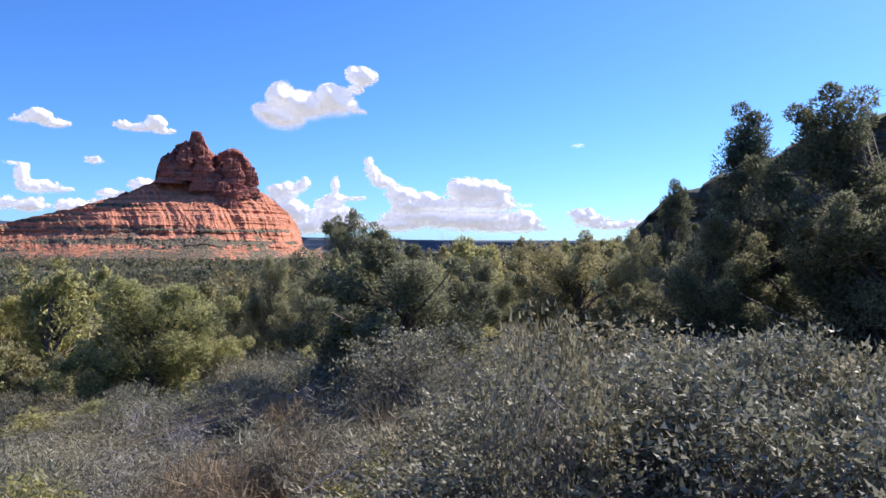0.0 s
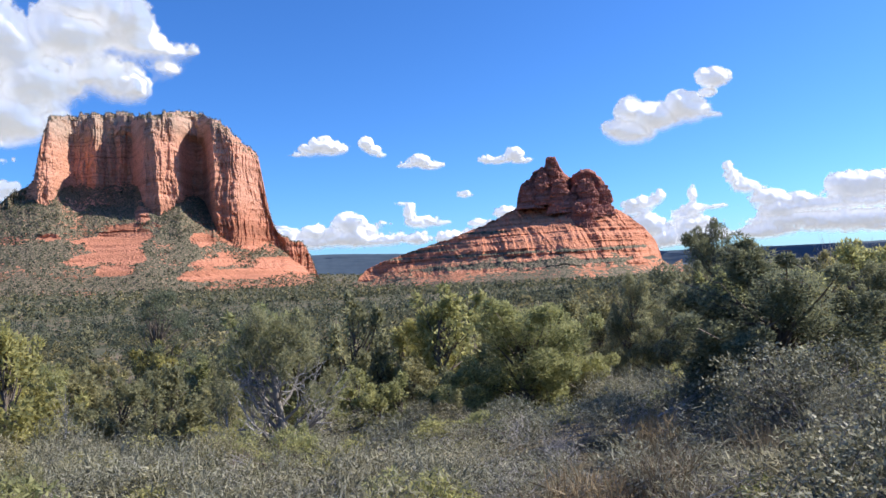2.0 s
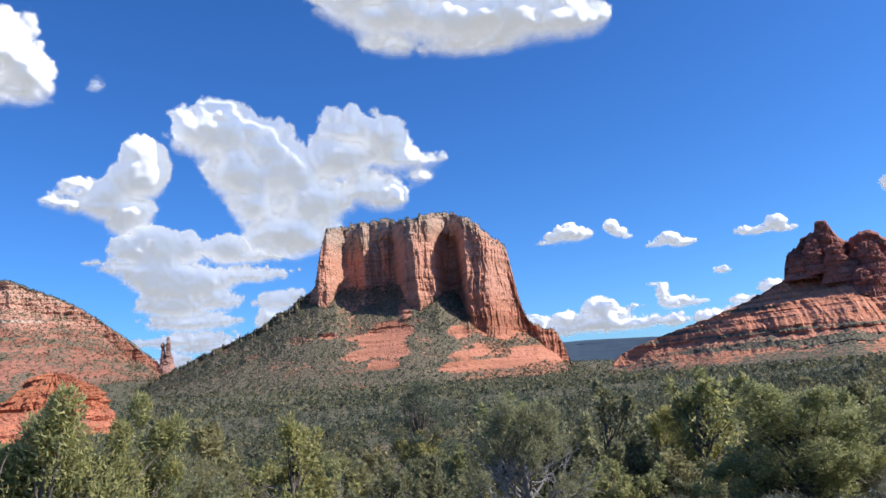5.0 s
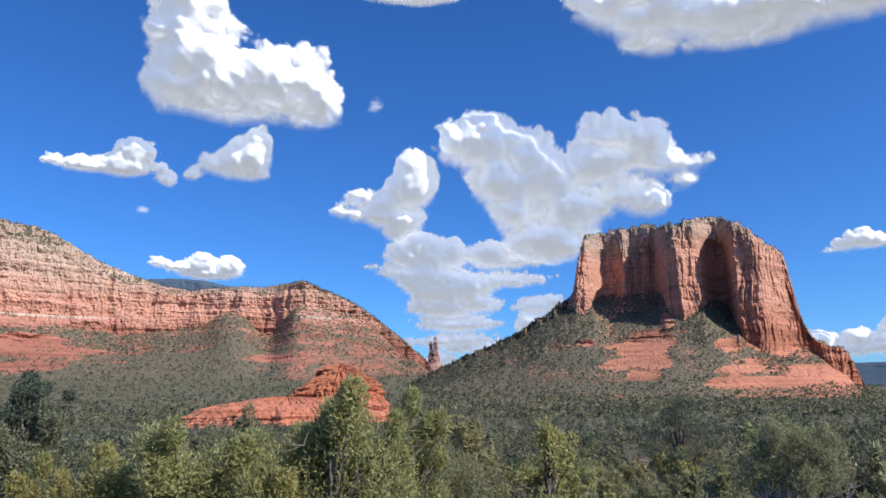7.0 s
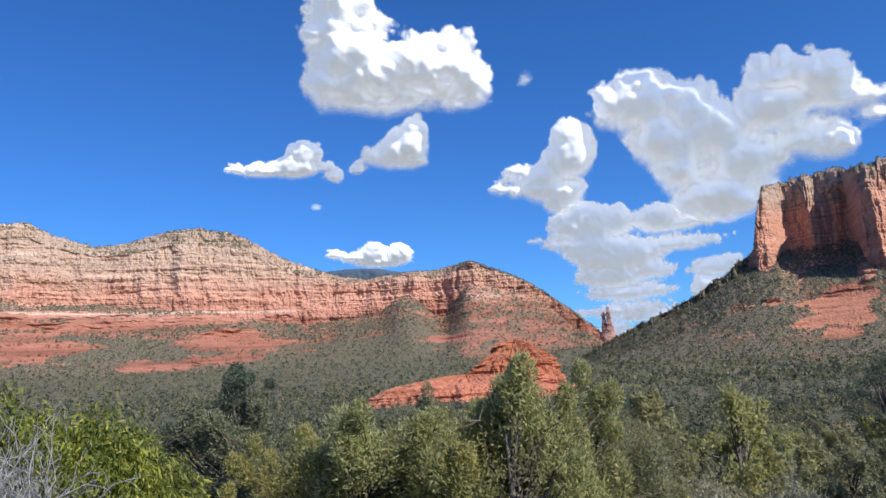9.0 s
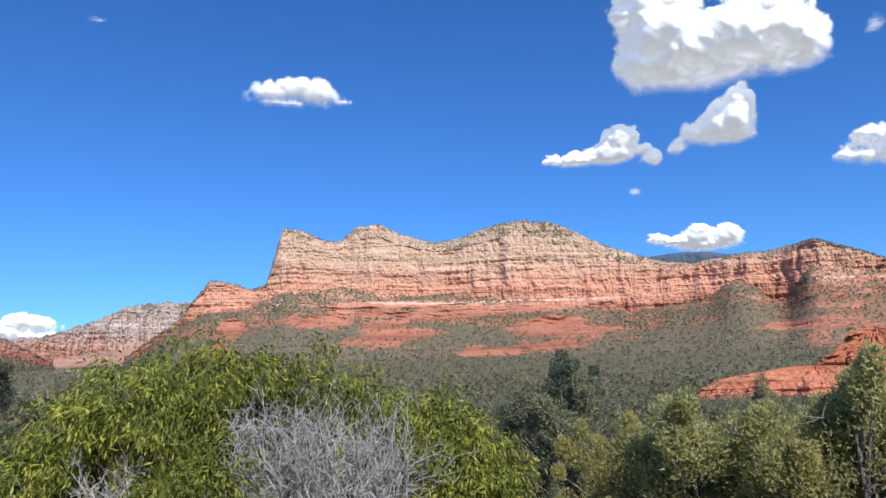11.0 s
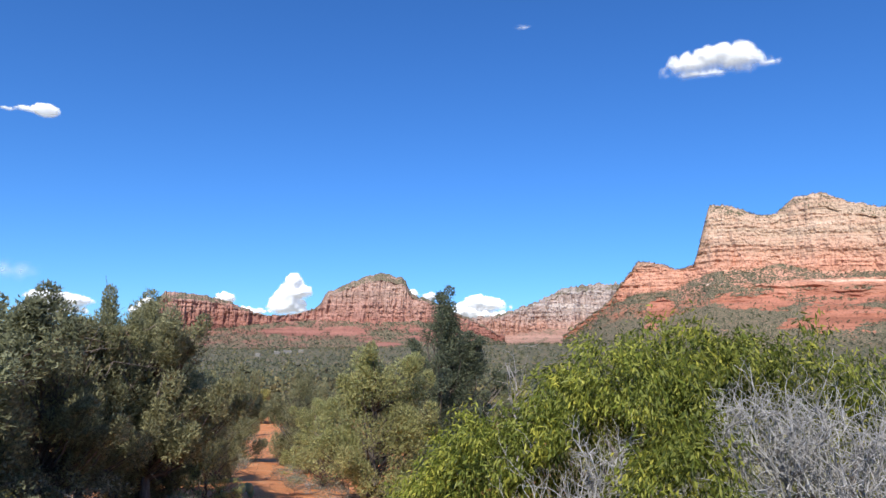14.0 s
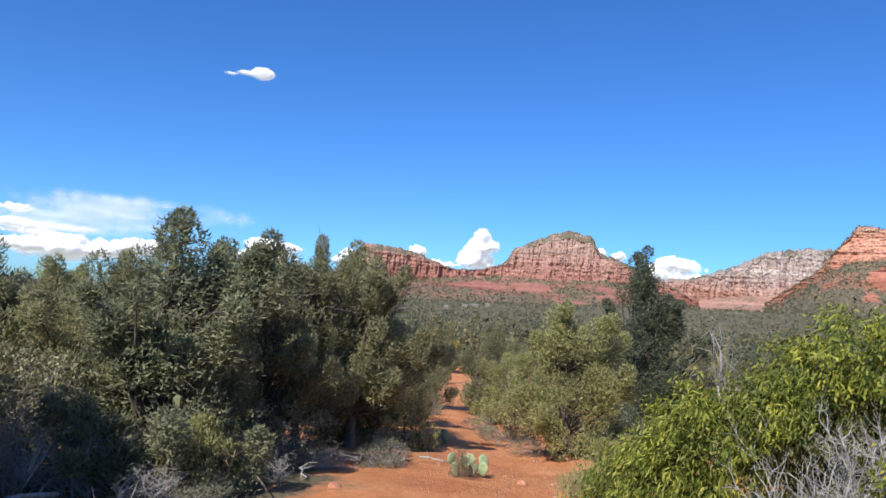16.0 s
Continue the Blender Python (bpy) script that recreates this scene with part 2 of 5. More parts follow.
# ---- rock: ridges and buttes ----
def massif(name, label, material, az0, az1, columns, front, crest, base, foot, seed, rough=1.0, back=500.0, crest_back=120.0, parts=None,
           rows=(24, 26, 52, 12, 8), veg=(0.55, 0.0, 0.5), benches=26.0, top_share=0.82, category="rock formation", fine_cell=14.0, batter=0.16, veg_side=((-180, 0), (180, 0)), share=.52, cell=1.0, jag=3.0, ledge=11.0, edge=.45, crest_edge=.22, patches=(), bare=1.2, smooth=False, slant=0.0, cracks=0.0, flute=1.0, blocks=0.0, block_tall=1.0, tread=0.0, cap=0.0, cliff_side=((-180, 0), (180, 0)), green=()):
    """A ridge seen across bearings az0..az1. front: distance of the cliff face; crest, base: angles of the skyline and
    of the foot of the cliffs over the eye; foot: distance of the talus foot; each a list by bearing."""
    az = np.linspace(az0, az1, columns)
    rf, zt, zb, rt = (soft_ramp(az, c, w) for c, w in ((front, edge), (crest, crest_edge), (base, .5), (foot, 1.5)))
    rc = rf + crest_back
    zt, zb = np.tan(np.radians(zt)) * rc, np.tan(np.radians(zb)) * rf
    rs = soft_ramp(az, front, 8, 41) - 12
    zs = np.tan(np.radians(soft_ramp(az, base, 1.5, 15))) * rs
    xg, yg = bearing_xy(az, rt)
    zg = ground_z(xg, yg) - 6
    zb = np.maximum(zb, zg + 8)
    zt = np.maximum(zt, zb + 2)
    along = np.radians(az) * rf.mean()
    steady = smooth01((zt - zb) / 25)
    zt = zt + jag * steady * (fbm(np.stack([along / 16, along * 0, along * 0], -1), 4, seed + 61) + .8 * np.sign(fbm(np.stack([along / 9, along * 0, along * 0], -1), 2, seed + 62)) * .4)
    zct = zb + (zt - zb) * top_share
    nt, nb, nc, nk, nr = rows
    rows_r, rows_z, kinds = [], [], []
    half = rs - (rs - rt) * 0.38
    zs = np.maximum(zs, zg + 6)
    zh = zg + (zs - zg) * share
    for s in np.linspace(0, 1, nt, endpoint=False):
        rows_r.append(rt + (half - rt) * s), rows_z.append(zg + (zh - zg) * s ** 1.15), kinds.append(0)
    for s in np.linspace(0, 1, nb, endpoint=False):
        rows_r.append(half + (np.maximum(rs, rf + 6) - half) * s), rows_z.append(zh + (zs + .35 * np.maximum(rf - rs, 0) - zh) * s), kinds.append(1)
    sunk = np.minimum(75, .4 * (zct - zb))   # the cliffs rise out of the talus
    rim = soft_ramp(az, front, 5, 21)
    for s in np.linspace(0, 1, nc, endpoint=False):
        over = cap * float(smooth01((s - .80) / .05))   # the capping beds stand out over the recesses
        r_face = rf + (rim - rf) * over * (rf > rim)
        rows_r.append(r_face + batter * ((zct - zb + sunk) * s - sunk)), rows_z.append(zb - sunk + (zct - zb + sunk) * s), kinds.append(2)
    for s in np.linspace(0, 1, nk):
        rows_r.append(r_face + batter * (zct - zb) + (rf - r_face + crest_back - batter * (zct - zb)).clip(5) * s), rows_z.append(zct + (zt - zct) * (1 - (1 - s) ** 1.6)), kinds.append(3)
    Rr_last = rows_r[-1]
    for s in np.linspace(0, 1, nr + 1)[1:]:
        rows_r.append(Rr_last + back * s), rows_z.append(zt + (zg - zt) * smooth01(s)), kinds.append(4)
    Rr, Z = np.array(rows_r).T, np.array(rows_z).T
    A = np.repeat(az[:, None], Rr.shape[1], 1)
    kind = np.array(kinds)[None, :].repeat(columns, 0)
    x, y = bearing_xy(A, Rr)
    arc = np.radians(A) * rf.mean()
    flat = lambda *c: np.stack([q.ravel() for q in c], -1)
    # rounded pillars with creases between them, cracks and layers push the faces in and out
    shape = lambda q: q.reshape(Z.shape)
    warp = shape(fbm(flat(arc / 70 / cell, Z / 60, Rr * 0), 3, seed + 77)) * 14 * cell + slant * Z
    crack = np.abs(shape(fbm(flat((arc + warp) / 9 / cell, Z / 70, Rr * 0), 3, seed + 15)))
    pillar = np.abs(shape(fbm(flat((arc + warp) / 62 / cell, Z / 420 / cell, Rr * 0), 3, seed)))
    column = np.abs(shape(fbm(flat((arc + warp) / 24 / cell, Z / 150, Rr * 0), 3, seed + 9)))
    layer = np.tanh(3.2 * shape(fbm(flat(arc / 420, Z / benches, Rr * 0), 4, seed + 21, .62)))
    bed = np.tanh(3.0 * shape(fbm(flat(arc / 160, Z / (benches * .3), Rr * 0), 3, seed + 25)))
    block = np.round(2.5 * shape(fbm(flat((arc + warp) / 21, Z / (46 * block_tall), Rr * 0), 2, seed + 83))) / 2.5 + .5 * np.round(2.5 * shape(fbm(flat((arc + warp) / 10, Z / (17 * block_tall), Rr * 0), 2, seed + 84))) / 2.5
    small = shape(fbm(flat(arc / fine_cell, Z / 9, Rr / 20), 4, seed + 31, .6))
    gully = shape(fbm(flat(arc / 60 / cell, Z / 300, Rr / 300), 4, seed + 41))
    patch = shape(fbm(flat(arc / 55, Z / 22, Rr / 90), 4, seed + 45))
    face = np.where(kind == 2, 1.0, np.where(kind == 1, .13, np.where(kind == 0, .06, .35)))
    low = np.where(kind <= 1, 1.0, 0.0)
    low_rise, open_rock = np.degrees(np.arctan2(Z, Rr)), 0
    for pa, pe, pw, ph in patches:
        open_rock = np.maximum(open_rock, smooth01((1.2 - np.hypot((A - pa) / pw, (low_rise - pe) / ph)) * 2))
    steps = .8 + tread * open_rock          # bare slickrock lies in terraces
    push = rough * (face * (flute * (-58 * cell * (pillar - .2) - 22 * cell * (column - .2)) + blocks * block - cracks * cell * (crack - .2) + 8 * small) + (ledge * layer + ledge * .35 * bed) * np.where(kind == 2, 1, np.where(kind <= 1, steps, .3)))
    Rr = Rr + push
    grow = np.where(kind == 0, np.linspace(0, 1, Rr.shape[1])[None, :] * 2, 1).clip(0, 1)
    Z = Z + rough * grow * (low * (9 * gully + 5 * small + 5 * patch) + np.where(kind >= 3, 4 * small + 3 * gully, 0))
    x, y = bearing_xy(A, Rr)
    V = np.stack([x, y, Z + EYE], -1)
    v0, v1, v2 = veg
    cover = np.where(kind == 0, v0, np.where(kind == 1, v0 * .85, np.where(kind == 2, v1, v2))) + (.5 * patch + .2 * gully) * (kind != 2) - .12 * layer * (kind <= 1)
    cover = cover + np.where(kind == 0, 1.0, np.where(kind == 1, .4, 0)) * soft_ramp(A, veg_side, 1.0)
    cover = cover + np.where(kind >= 2, soft_ramp(A, cliff_side, .4), 0)
    rise = np.degrees(np.arctan2(Z, Rr))
    for pa, pe, pw, ph in patches:   # bare slickrock showing through the scrub
        near = 1 - np.hypot((A - pa) / pw, (rise - pe) / ph) + .7 * patch + .3 * layer
        cover = cover - bare * smooth01(near * 2.2) * (kind <= 1)
    for pa, pe, pw, ph in green:   # bands of scrub on ledges
        cover = cover + 1.1 * smooth01((1 - np.hypot((A - pa) / pw, (rise - pe) / ph) + .9 * patch + .4 * small) * 2.0)
    thing = empty(name)
    tagged(thing, label, category)
    cuts = ((parts or "rock_face", 0, V.shape[1] - 1),) if parts else (("talus_slope", 0, nt + nb - 1), ("cliff", nt + nb, nt + nb + nc), ("caprock", nt + nb + nc, V.shape[1] - 1))
    for part_name, a, b in cuts:
        mesh_object(part_name, V[:, a:b + 1].reshape(-1, 3), grid_faces(columns, b + 1 - a), material, thing, smooth, {"veg": cover[:, a:b + 1].ravel()})
    return thing, V, kind, cover


def deg(pairs, dist=0):
    """(bearing, angle over the eye) pairs, in order of bearing."""
    return sorted(pairs)


rock_far = rock_material("cream_over_red_sandstone", (.56, .285, .19), CREAM, (390, 500), size=1.6, foot=(.37, .145, .09), foot_top=300, pale=318)
rock_near = rock_material("red_sandstone", tuple(.9 * q for q in ORANGE), (.50, .36, .27), (310, 370), size=1.0, foot=(.46, .185, .105), foot_top=165)
rock_bell = rock_material("bell_sandstone", (.56, .225, .122), (.52, .20, .11), (80, 120), size=1.1)
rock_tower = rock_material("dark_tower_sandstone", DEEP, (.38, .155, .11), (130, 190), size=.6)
rock_twin = rock_material("dull_red_sandstone", (.39, .19, .145), (.45, .32, .26), (200, 360), size=1.4, foot=(.29, .125, .095), foot_top=190)
rock_pale = rock_material("pale_far_sandstone", (.40, .225, .17), (.45, .385, .35), (215, 300), size=1.4)
rock_slick = rock_material("orange_slickrock", (.46, .155, .078), (.47, .17, .085), (0, 50), size=1.0)

# long cream ridge in the north-east
LEE_F = [(66, 3050), (73, 2950), (77, 2890), (80, 2880), (81.5, 2900), (84, 2940), (88, 2950), (94, 2900), (101, 2850), (106, 2950), (112, 2900), (114, 2960), (116, 2900), (119, 2880), (121, 2950), (127, 2950)]
lee_crest = deg([(67, 1.2), (69.4, 3.6), (71.3, 5.3), (74, 7.3), (75.8, 8.2), (78.4, 9.3), (81, 8.9), (84.4, 8.7), (86.9, 8.4), (89.3, 8.75), (91.3, 9.45), (93.2, 10.2), (95.9, 11.7), (97.2, 12.25), (99.5, 12.6),
                 (101.8, 12.4), (105, 11.35), (106.8, 11.15), (109.5, 11.85), (111.3, 12.7), (113, 12.5), (114.3, 11.35), (115.6, 11.4), (117.4, 12.2), (118.9, 12.35), (119.4, 10.5), (120.1, 7.9), (121.3, 7.5), (122.5, 8.0), (124.2, 8.25),
                 (125.2, 7.0), (126.5, 5.0), (130, 2.5)], [(a, r + 120) for a, r in LEE_F])
lee_base = deg([(67, 1.0), (69.5, 3.0), (71, 3.6), (72.3, 5.2), (74, 6.3), (76, 7.0), (78.4, 7.8), (79.6, 7.2), (80.3, 5.4), (81.5, 5.0), (83, 6.6), (84.3, 7.0), (85.5, 5.9), (88.3, 5.2), (92.8, 5.1), (96.5, 5.8), (99.5, 6.4), (106.9, 6.9), (110.4, 7.2), (114.3, 7.6), (118.9, 7.5), (121.3, 6.1), (125.5, 5.5), (130, 2)], LEE_F)
lee_parts = massif("sandstone_ridge", "long cream and red sandstone ridge with wooded lower slopes", rock_far, 66.5, 130, 1200, LEE_F, lee_crest, lee_base,
       [(66, 2300), (80, 2000), (95, 2050), (110, 2150), (125, 2200), (130, 2500)], 11, 1.0, rows=(26, 44, 84, 14, 8), benches=34, ledge=9, cracks=5, cell=1.2, jag=4, batter=.42, flute=.5, blocks=9, tread=2.0, veg=(.58, -.12, .36),
       veg_side=[(66, -.1), (78, -.05), (82, .38), (130, .38)], cliff_side=[(66, .2), (69, .35), (72, .5), (78.6, .5), (79.6, .1), (81, 0), (124.8, 0), (126, .55), (130, .6)],
       patches=((98.6, 2.7, 6.3, .75), (97.6, 3.7, 4.2, .8), (97.5, 4.6, 2.4, .6), (111.4, 3.4, 5.2, .7), (110.5, 4.3, 4.4, .8), (116, 5.0, 3, .6), (122.6, 4.4, .9, 1.3), (123.4, 3.4, 1.0, .6), (86.0, 1.4, 1.5, .3), (105, 5.6, 13, .45), (111, 6.3, 8, .4), (80.5, 3.4, 2.2, .3), (102.5, 2.5, 3.5, .45)), bare=.95)
# butte with tall cliffs
CH_F = [(71, 1690), (60, 1640), (57.5, 1660), (57.1, 1635), (56.2, 1640), (55.7, 1665), (55.2, 1730), (54.8, 1760), (53.9, 1755), (53.5, 1728), (53.1, 1722), (52.8, 1755), (51.2, 1750), (50.6, 1730), (50.2, 1590), (49, 1575), (47.7, 1600), (47.4, 1640), (47.0, 1690), (46.2, 1715), (45.7, 1705), (45.3, 1565), (43.6, 1560), (41.5, 1680), (40.5, 1690), (39.2, 1690), (38, 1720), (36, 1780)]
CH_F = CH_F[::-1]
ch_crest = deg([(36.5, -.6), (37.6, .3), (38.0, 1.6), (38.7, 3.2), (39.6, 3.5), (40.6, 4.0), (41.1, 5.3), (41.5, 8.0), (41.9, 10.2), (43.2, 11.3), (44.8, 12.7), (47, 13.4), (49.2, 13.0), (51.7, 12.9), (54.5, 12.75), (56.1, 12.7), (56.7, 10.6), (57.2, 7.9), (59, 6.7), (61.3, 5.25), (64.4, 3.9), (67.4, 2.7), (71, 1.0)],
               [(a, r + 60) for a, r in CH_F])
ch_base = deg([(36.5, -.8), (38, .5), (39.1, 1.7), (41.1, 2.9), (43.2, 3.7), (45.3, 5.2), (46.9, 6.6), (49.5, 7.7), (52.7, 7.4), (55.4, 7.8), (57.3, 7.2), (59, 6.3), (61.3, 4.9), (64.4, 3.6), (67.4, 2.4), (71, .6)], CH_F)
court_parts = massif("sandstone_butte", "massive red sandstone butte with sheer cliffs and a scrubby talus", rock_near, 36.6, 71, 760, CH_F, ch_crest, ch_base,
       [(36, 1450), (40, 1330), (50, 1250), (60, 1300), (71, 1350)], 3, 0.68, rows=(26, 40, 110, 12, 8), back=350, jag=6.5, crest_edge=.12, edge=.45, cracks=20, ledge=3.6, cell=.8, blocks=11, block_tall=2.4, tread=3.0, flute=.9, cap=.28, crest_back=60, benches=18, top_share=.9, fine_cell=9.0, veg=(.95, -.2, .46),
       veg_side=[(36, -.4), (45, -.3), (47, -.1), (54, -.1), (71, .05)], cliff_side=[(36, 0), (57.2, 0), (58.0, 1.1), (71, 1.1)],
       patches=((51.6, 4.4, 1.9, .8), (52.6, 3.4, 2.5, .8), (53.6, 2.7, 2.2, .5), (51.4, 2.8, 1.8, .6), (50.3, 5.7, .6, .9), (52.2, 1.6, 1.4, .4), (44.3, 4.4, .7, 1.1), (44.6, 2.4, 1.3, .7), (42.6, 3.2, 1.0, 1.0), (44.6, 1.1, 2.8, .5), (46.2, 3.6, 1.0, .5), (45.4, 1.8, 2.0, .5), (41.2, 1.5, 2.4, .9), (39, 1.6, 1.6, 1.3), (56.3, 4.3, .8, .25), (46.8, 1.2, 1.2, .4), (54.5, 6.2, 1.0, .3)),
       green=((48.4, 4.6, 1.5, 2.0), (47.2, 2.9, 1.0, 1.0)))
# dull red twin buttes in the north
TW_F = [(134, 3350), (140, 3250), (145, 3200), (150, 3300), (155, 3250), (161, 3150), (166, 3300)]
tw_crest = deg([(135, 2.6), (137.5, 3.9), (140.6, 5.2), (141.9, 5.6), (142.6, 6.9), (144.5, 7.3), (146.5, 6.5), (148.6, 5.6), (149.3, 4.4), (151, 3.75), (153.4, 3.6), (154.7, 4.1), (156.2, 4.7), (158.5, 5.1), (160.6, 5.1), (161.3, 4.2), (162, 2.9), (166, 1.6), (170, .6)], [(a, r + 90) for a, r in TW_F])
tw_base = deg([(135, 2.0), (141, 3.5), (149, 3.3), (153, 3.0), (157, 2.4), (160.5, 2.0), (170, .3)], TW_F)
twin_parts = massif("twin_buttes", "dull red sandstone twin buttes in shaded layers", rock_twin, 134.5, 170, 460, TW_F, tw_crest, tw_base, [(134, 2900), (150, 2750), (170, 2800)], 23, 1.1, crest_back=90, benches=26, ledge=3, cell=.8, cracks=18, jag=6, flute=1.1, blocks=4, tread=3.0, veg=(.66, -.05, .62), patches=((140.5, 2.3, 2.4, .7), (144, 1.6, 1.6, .35), (151, 2.5, 2.2, .4), (147, 2.6, 1.6, .35)), bare=.8)
# pale range between them, farther off
PA_F = [(122, 3900), (140, 3800)]
pa_crest = deg([(121, 7.4), (123, 6.9), (125.9, 6.6), (128.4, 6.5), (130.1, 6.2), (132, 5.2), (134, 4.4), (137, 3.8), (141, 2.5)], 4000)
pa_base = deg([(121, 4.2), (128, 3.4), (134, 2.6), (141, 1.6)], 3900)
massif("pale_cliff_range", "pale distant sandstone cliffs above red slopes", rock_pale, 121, 141, 260, PA_F, pa_crest, pa_base, [(120, 3300), (141, 3300)], 31, 1.4, benches=40, ledge=2, cell=.6, cracks=30, jag=11, veg=(.42, -.4, .55))


def plain(name, low, high, scale, rough=.9, relief=.01):
    n = Nodes(name, rough)
    g = n.noise(n.coords(), scale, 5, .6)
    n.bump(g, .6, relief)
    return n.done(n.colors(g, (.3, low), (.7, high)))


# bell-shaped rock: terraced slickrock skirt with dark towers on top
def lathe_rock(name, parent, material, az, dist, levels, seed, rough, columns=420, rows=150, stretch=(1, 1), steps=7.0, veg=0.0, lean=(0, 0), sink=0.0):
    """A stack of terraces round an axis: levels is a list of (height over the eye, radius)."""
    cx, cy = bearing_xy(az, dist)
    zs = np.linspace(levels[0][0], levels[-1][0], rows)
    rad = soft_ramp(zs, levels, (levels[-1][0] - levels[0][0]) / rows * 3)
    th = np.linspace(0, 2 * np.pi, columns, endpoint=False)
    T, Z = np.meshgrid(th, zs, indexing="ij")
    Rd = np.repeat(rad[None, :], columns, 0)
    circ = lambda k: (np.cos(T) * k, np.sin(T) * k)
    flat = lambda *c: np.stack([q.ravel() for q in c], -1)
    a, b = circ(1.0)
    body = fbm(flat(a * 2.2, b * 2.2, Z / 300), 4, seed).reshape(Z.shape)
    layer = .55 * np.tanh(3.0 * fbm(flat(a * .8, b * .8, Z / steps), 4, seed + 5, .6).reshape(Z.shape))
    crack = -np.abs(fbm(flat(a * 6, b * 6, Z / 90), 4, seed + 8).reshape(Z.shape))
    small = fbm(flat(a * 22, b * 22, Z / 4), 3, seed + 12).reshape(Z.shape)
    grow = np.minimum(1, (rows - 1 - np.arange(rows))[None, :] / 6 + .25)
    Rd = np.maximum(Rd * (1 + .16 * rough * body + .10 * rough * crack) + grow * (layer * steps * .9 * rough + small * 2.2 * rough), .3)
    Rd[:, -1] *= .1
    tt = (Z - levels[0][0]) / (levels[-1][0] - levels[0][0])
    u, v = Rd * np.cos(T) * stretch[0] + lean[0] * tt, Rd * np.sin(T) * stretch[1] + lean[1] * tt
    ca, sa = math.cos(radians(az)), math.sin(radians(az))
    x, y = cx + u * ca - v * sa, cy + u * sa + v * ca
    cover = np.where(layer < -.05, veg, veg - .45) + .25 * body
    return mesh_object(name, np.stack([x, y, Z + EYE + small * 1.0], -1).reshape(-1, 3), grid_faces(columns, rows, True), material, parent, False, {"veg": cover.ravel()})


BD = 1200.0
H = lambda e, d=BD: math.tan(radians(e)) * d
BELL_F = [(9.5, 1330), (11, 1250), (12.5, 1170), (15, 1110), (18, 1090), (22, 1110), (26, 1160), (29, 1230), (31, 1290), (35, 1330)]
bell_base = deg([(9.5, -2.2), (10.7, -.3), (11.2, .4), (12, .95), (18, 1.2), (27, 1.3), (31, .7), (33, -.1), (35, -1)], BELL_F)
bell_crest = deg([(9.5, -2.4), (10.7, -1.0), (10.95, .2), (11.1, .9), (11.35, 1.65), (12.2, 2.75), (13.3, 3.65), (14.2, 4.3), (16.0, 4.35), (17.3, 4.1), (18, 4.6), (18.8, 5.2), (20.3, 5.5), (21.6, 5.05), (23, 4.25), (24.4, 3.57), (26, 3.05), (28, 2.43), (30.4, 1.85), (31.5, 1.5), (33, 1.1), (33.8, .8), (34.5, .2), (35, -.8)], 1275)
bell = massif("bell_rock", "bell-shaped terraced red sandstone rock with dark towers", rock_bell, 9.5, 35, 480, BELL_F, bell_crest, bell_base,
              [(9.5, 1240), (12, 1050), (18, 930), (27, 980), (35, 1200)], 52, .6, back=260, ledge=12, cell=.8, crest_back=190, rows=(18, 16, 130, 6, 6), benches=17, flute=.7, blocks=9, cracks=16, slant=-.35, batter=1.75, top_share=.97, fine_cell=7, jag=1.5, veg=(.62, -.05, .1), green=((25, 1.45, 9, .16), (15.5, 1.35, 5, .2), (29, 2.0, 3, .16), (24.5, 3.2, 2.2, .14), (20, .5, 14, .28), (27, 2.45, 3, .1)), parts="terraced_base")[0]
TOWER_F = [(13, 1275), (14.5, 1262), (15.2, 1240), (16.4, 1242), (17.1, 1250), (17.5, 1285), (17.9, 1250), (18.3, 1235), (19.2, 1238), (19.5, 1256), (20.6, 1250), (21.5, 1262), (22.5, 1275)]
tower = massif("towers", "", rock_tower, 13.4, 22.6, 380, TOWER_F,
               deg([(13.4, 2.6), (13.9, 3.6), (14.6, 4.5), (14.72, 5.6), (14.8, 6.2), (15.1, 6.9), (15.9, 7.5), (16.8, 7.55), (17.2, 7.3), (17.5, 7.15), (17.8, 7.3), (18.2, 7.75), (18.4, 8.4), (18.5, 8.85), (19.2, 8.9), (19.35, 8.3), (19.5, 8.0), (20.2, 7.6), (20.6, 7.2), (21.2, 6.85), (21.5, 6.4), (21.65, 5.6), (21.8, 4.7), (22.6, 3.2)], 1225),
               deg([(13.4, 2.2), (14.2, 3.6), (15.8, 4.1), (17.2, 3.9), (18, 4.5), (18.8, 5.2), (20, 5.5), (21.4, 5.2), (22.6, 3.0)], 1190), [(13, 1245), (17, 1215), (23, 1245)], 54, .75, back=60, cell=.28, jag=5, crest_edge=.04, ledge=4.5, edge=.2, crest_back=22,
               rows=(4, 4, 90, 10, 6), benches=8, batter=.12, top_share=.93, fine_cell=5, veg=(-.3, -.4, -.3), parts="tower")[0]
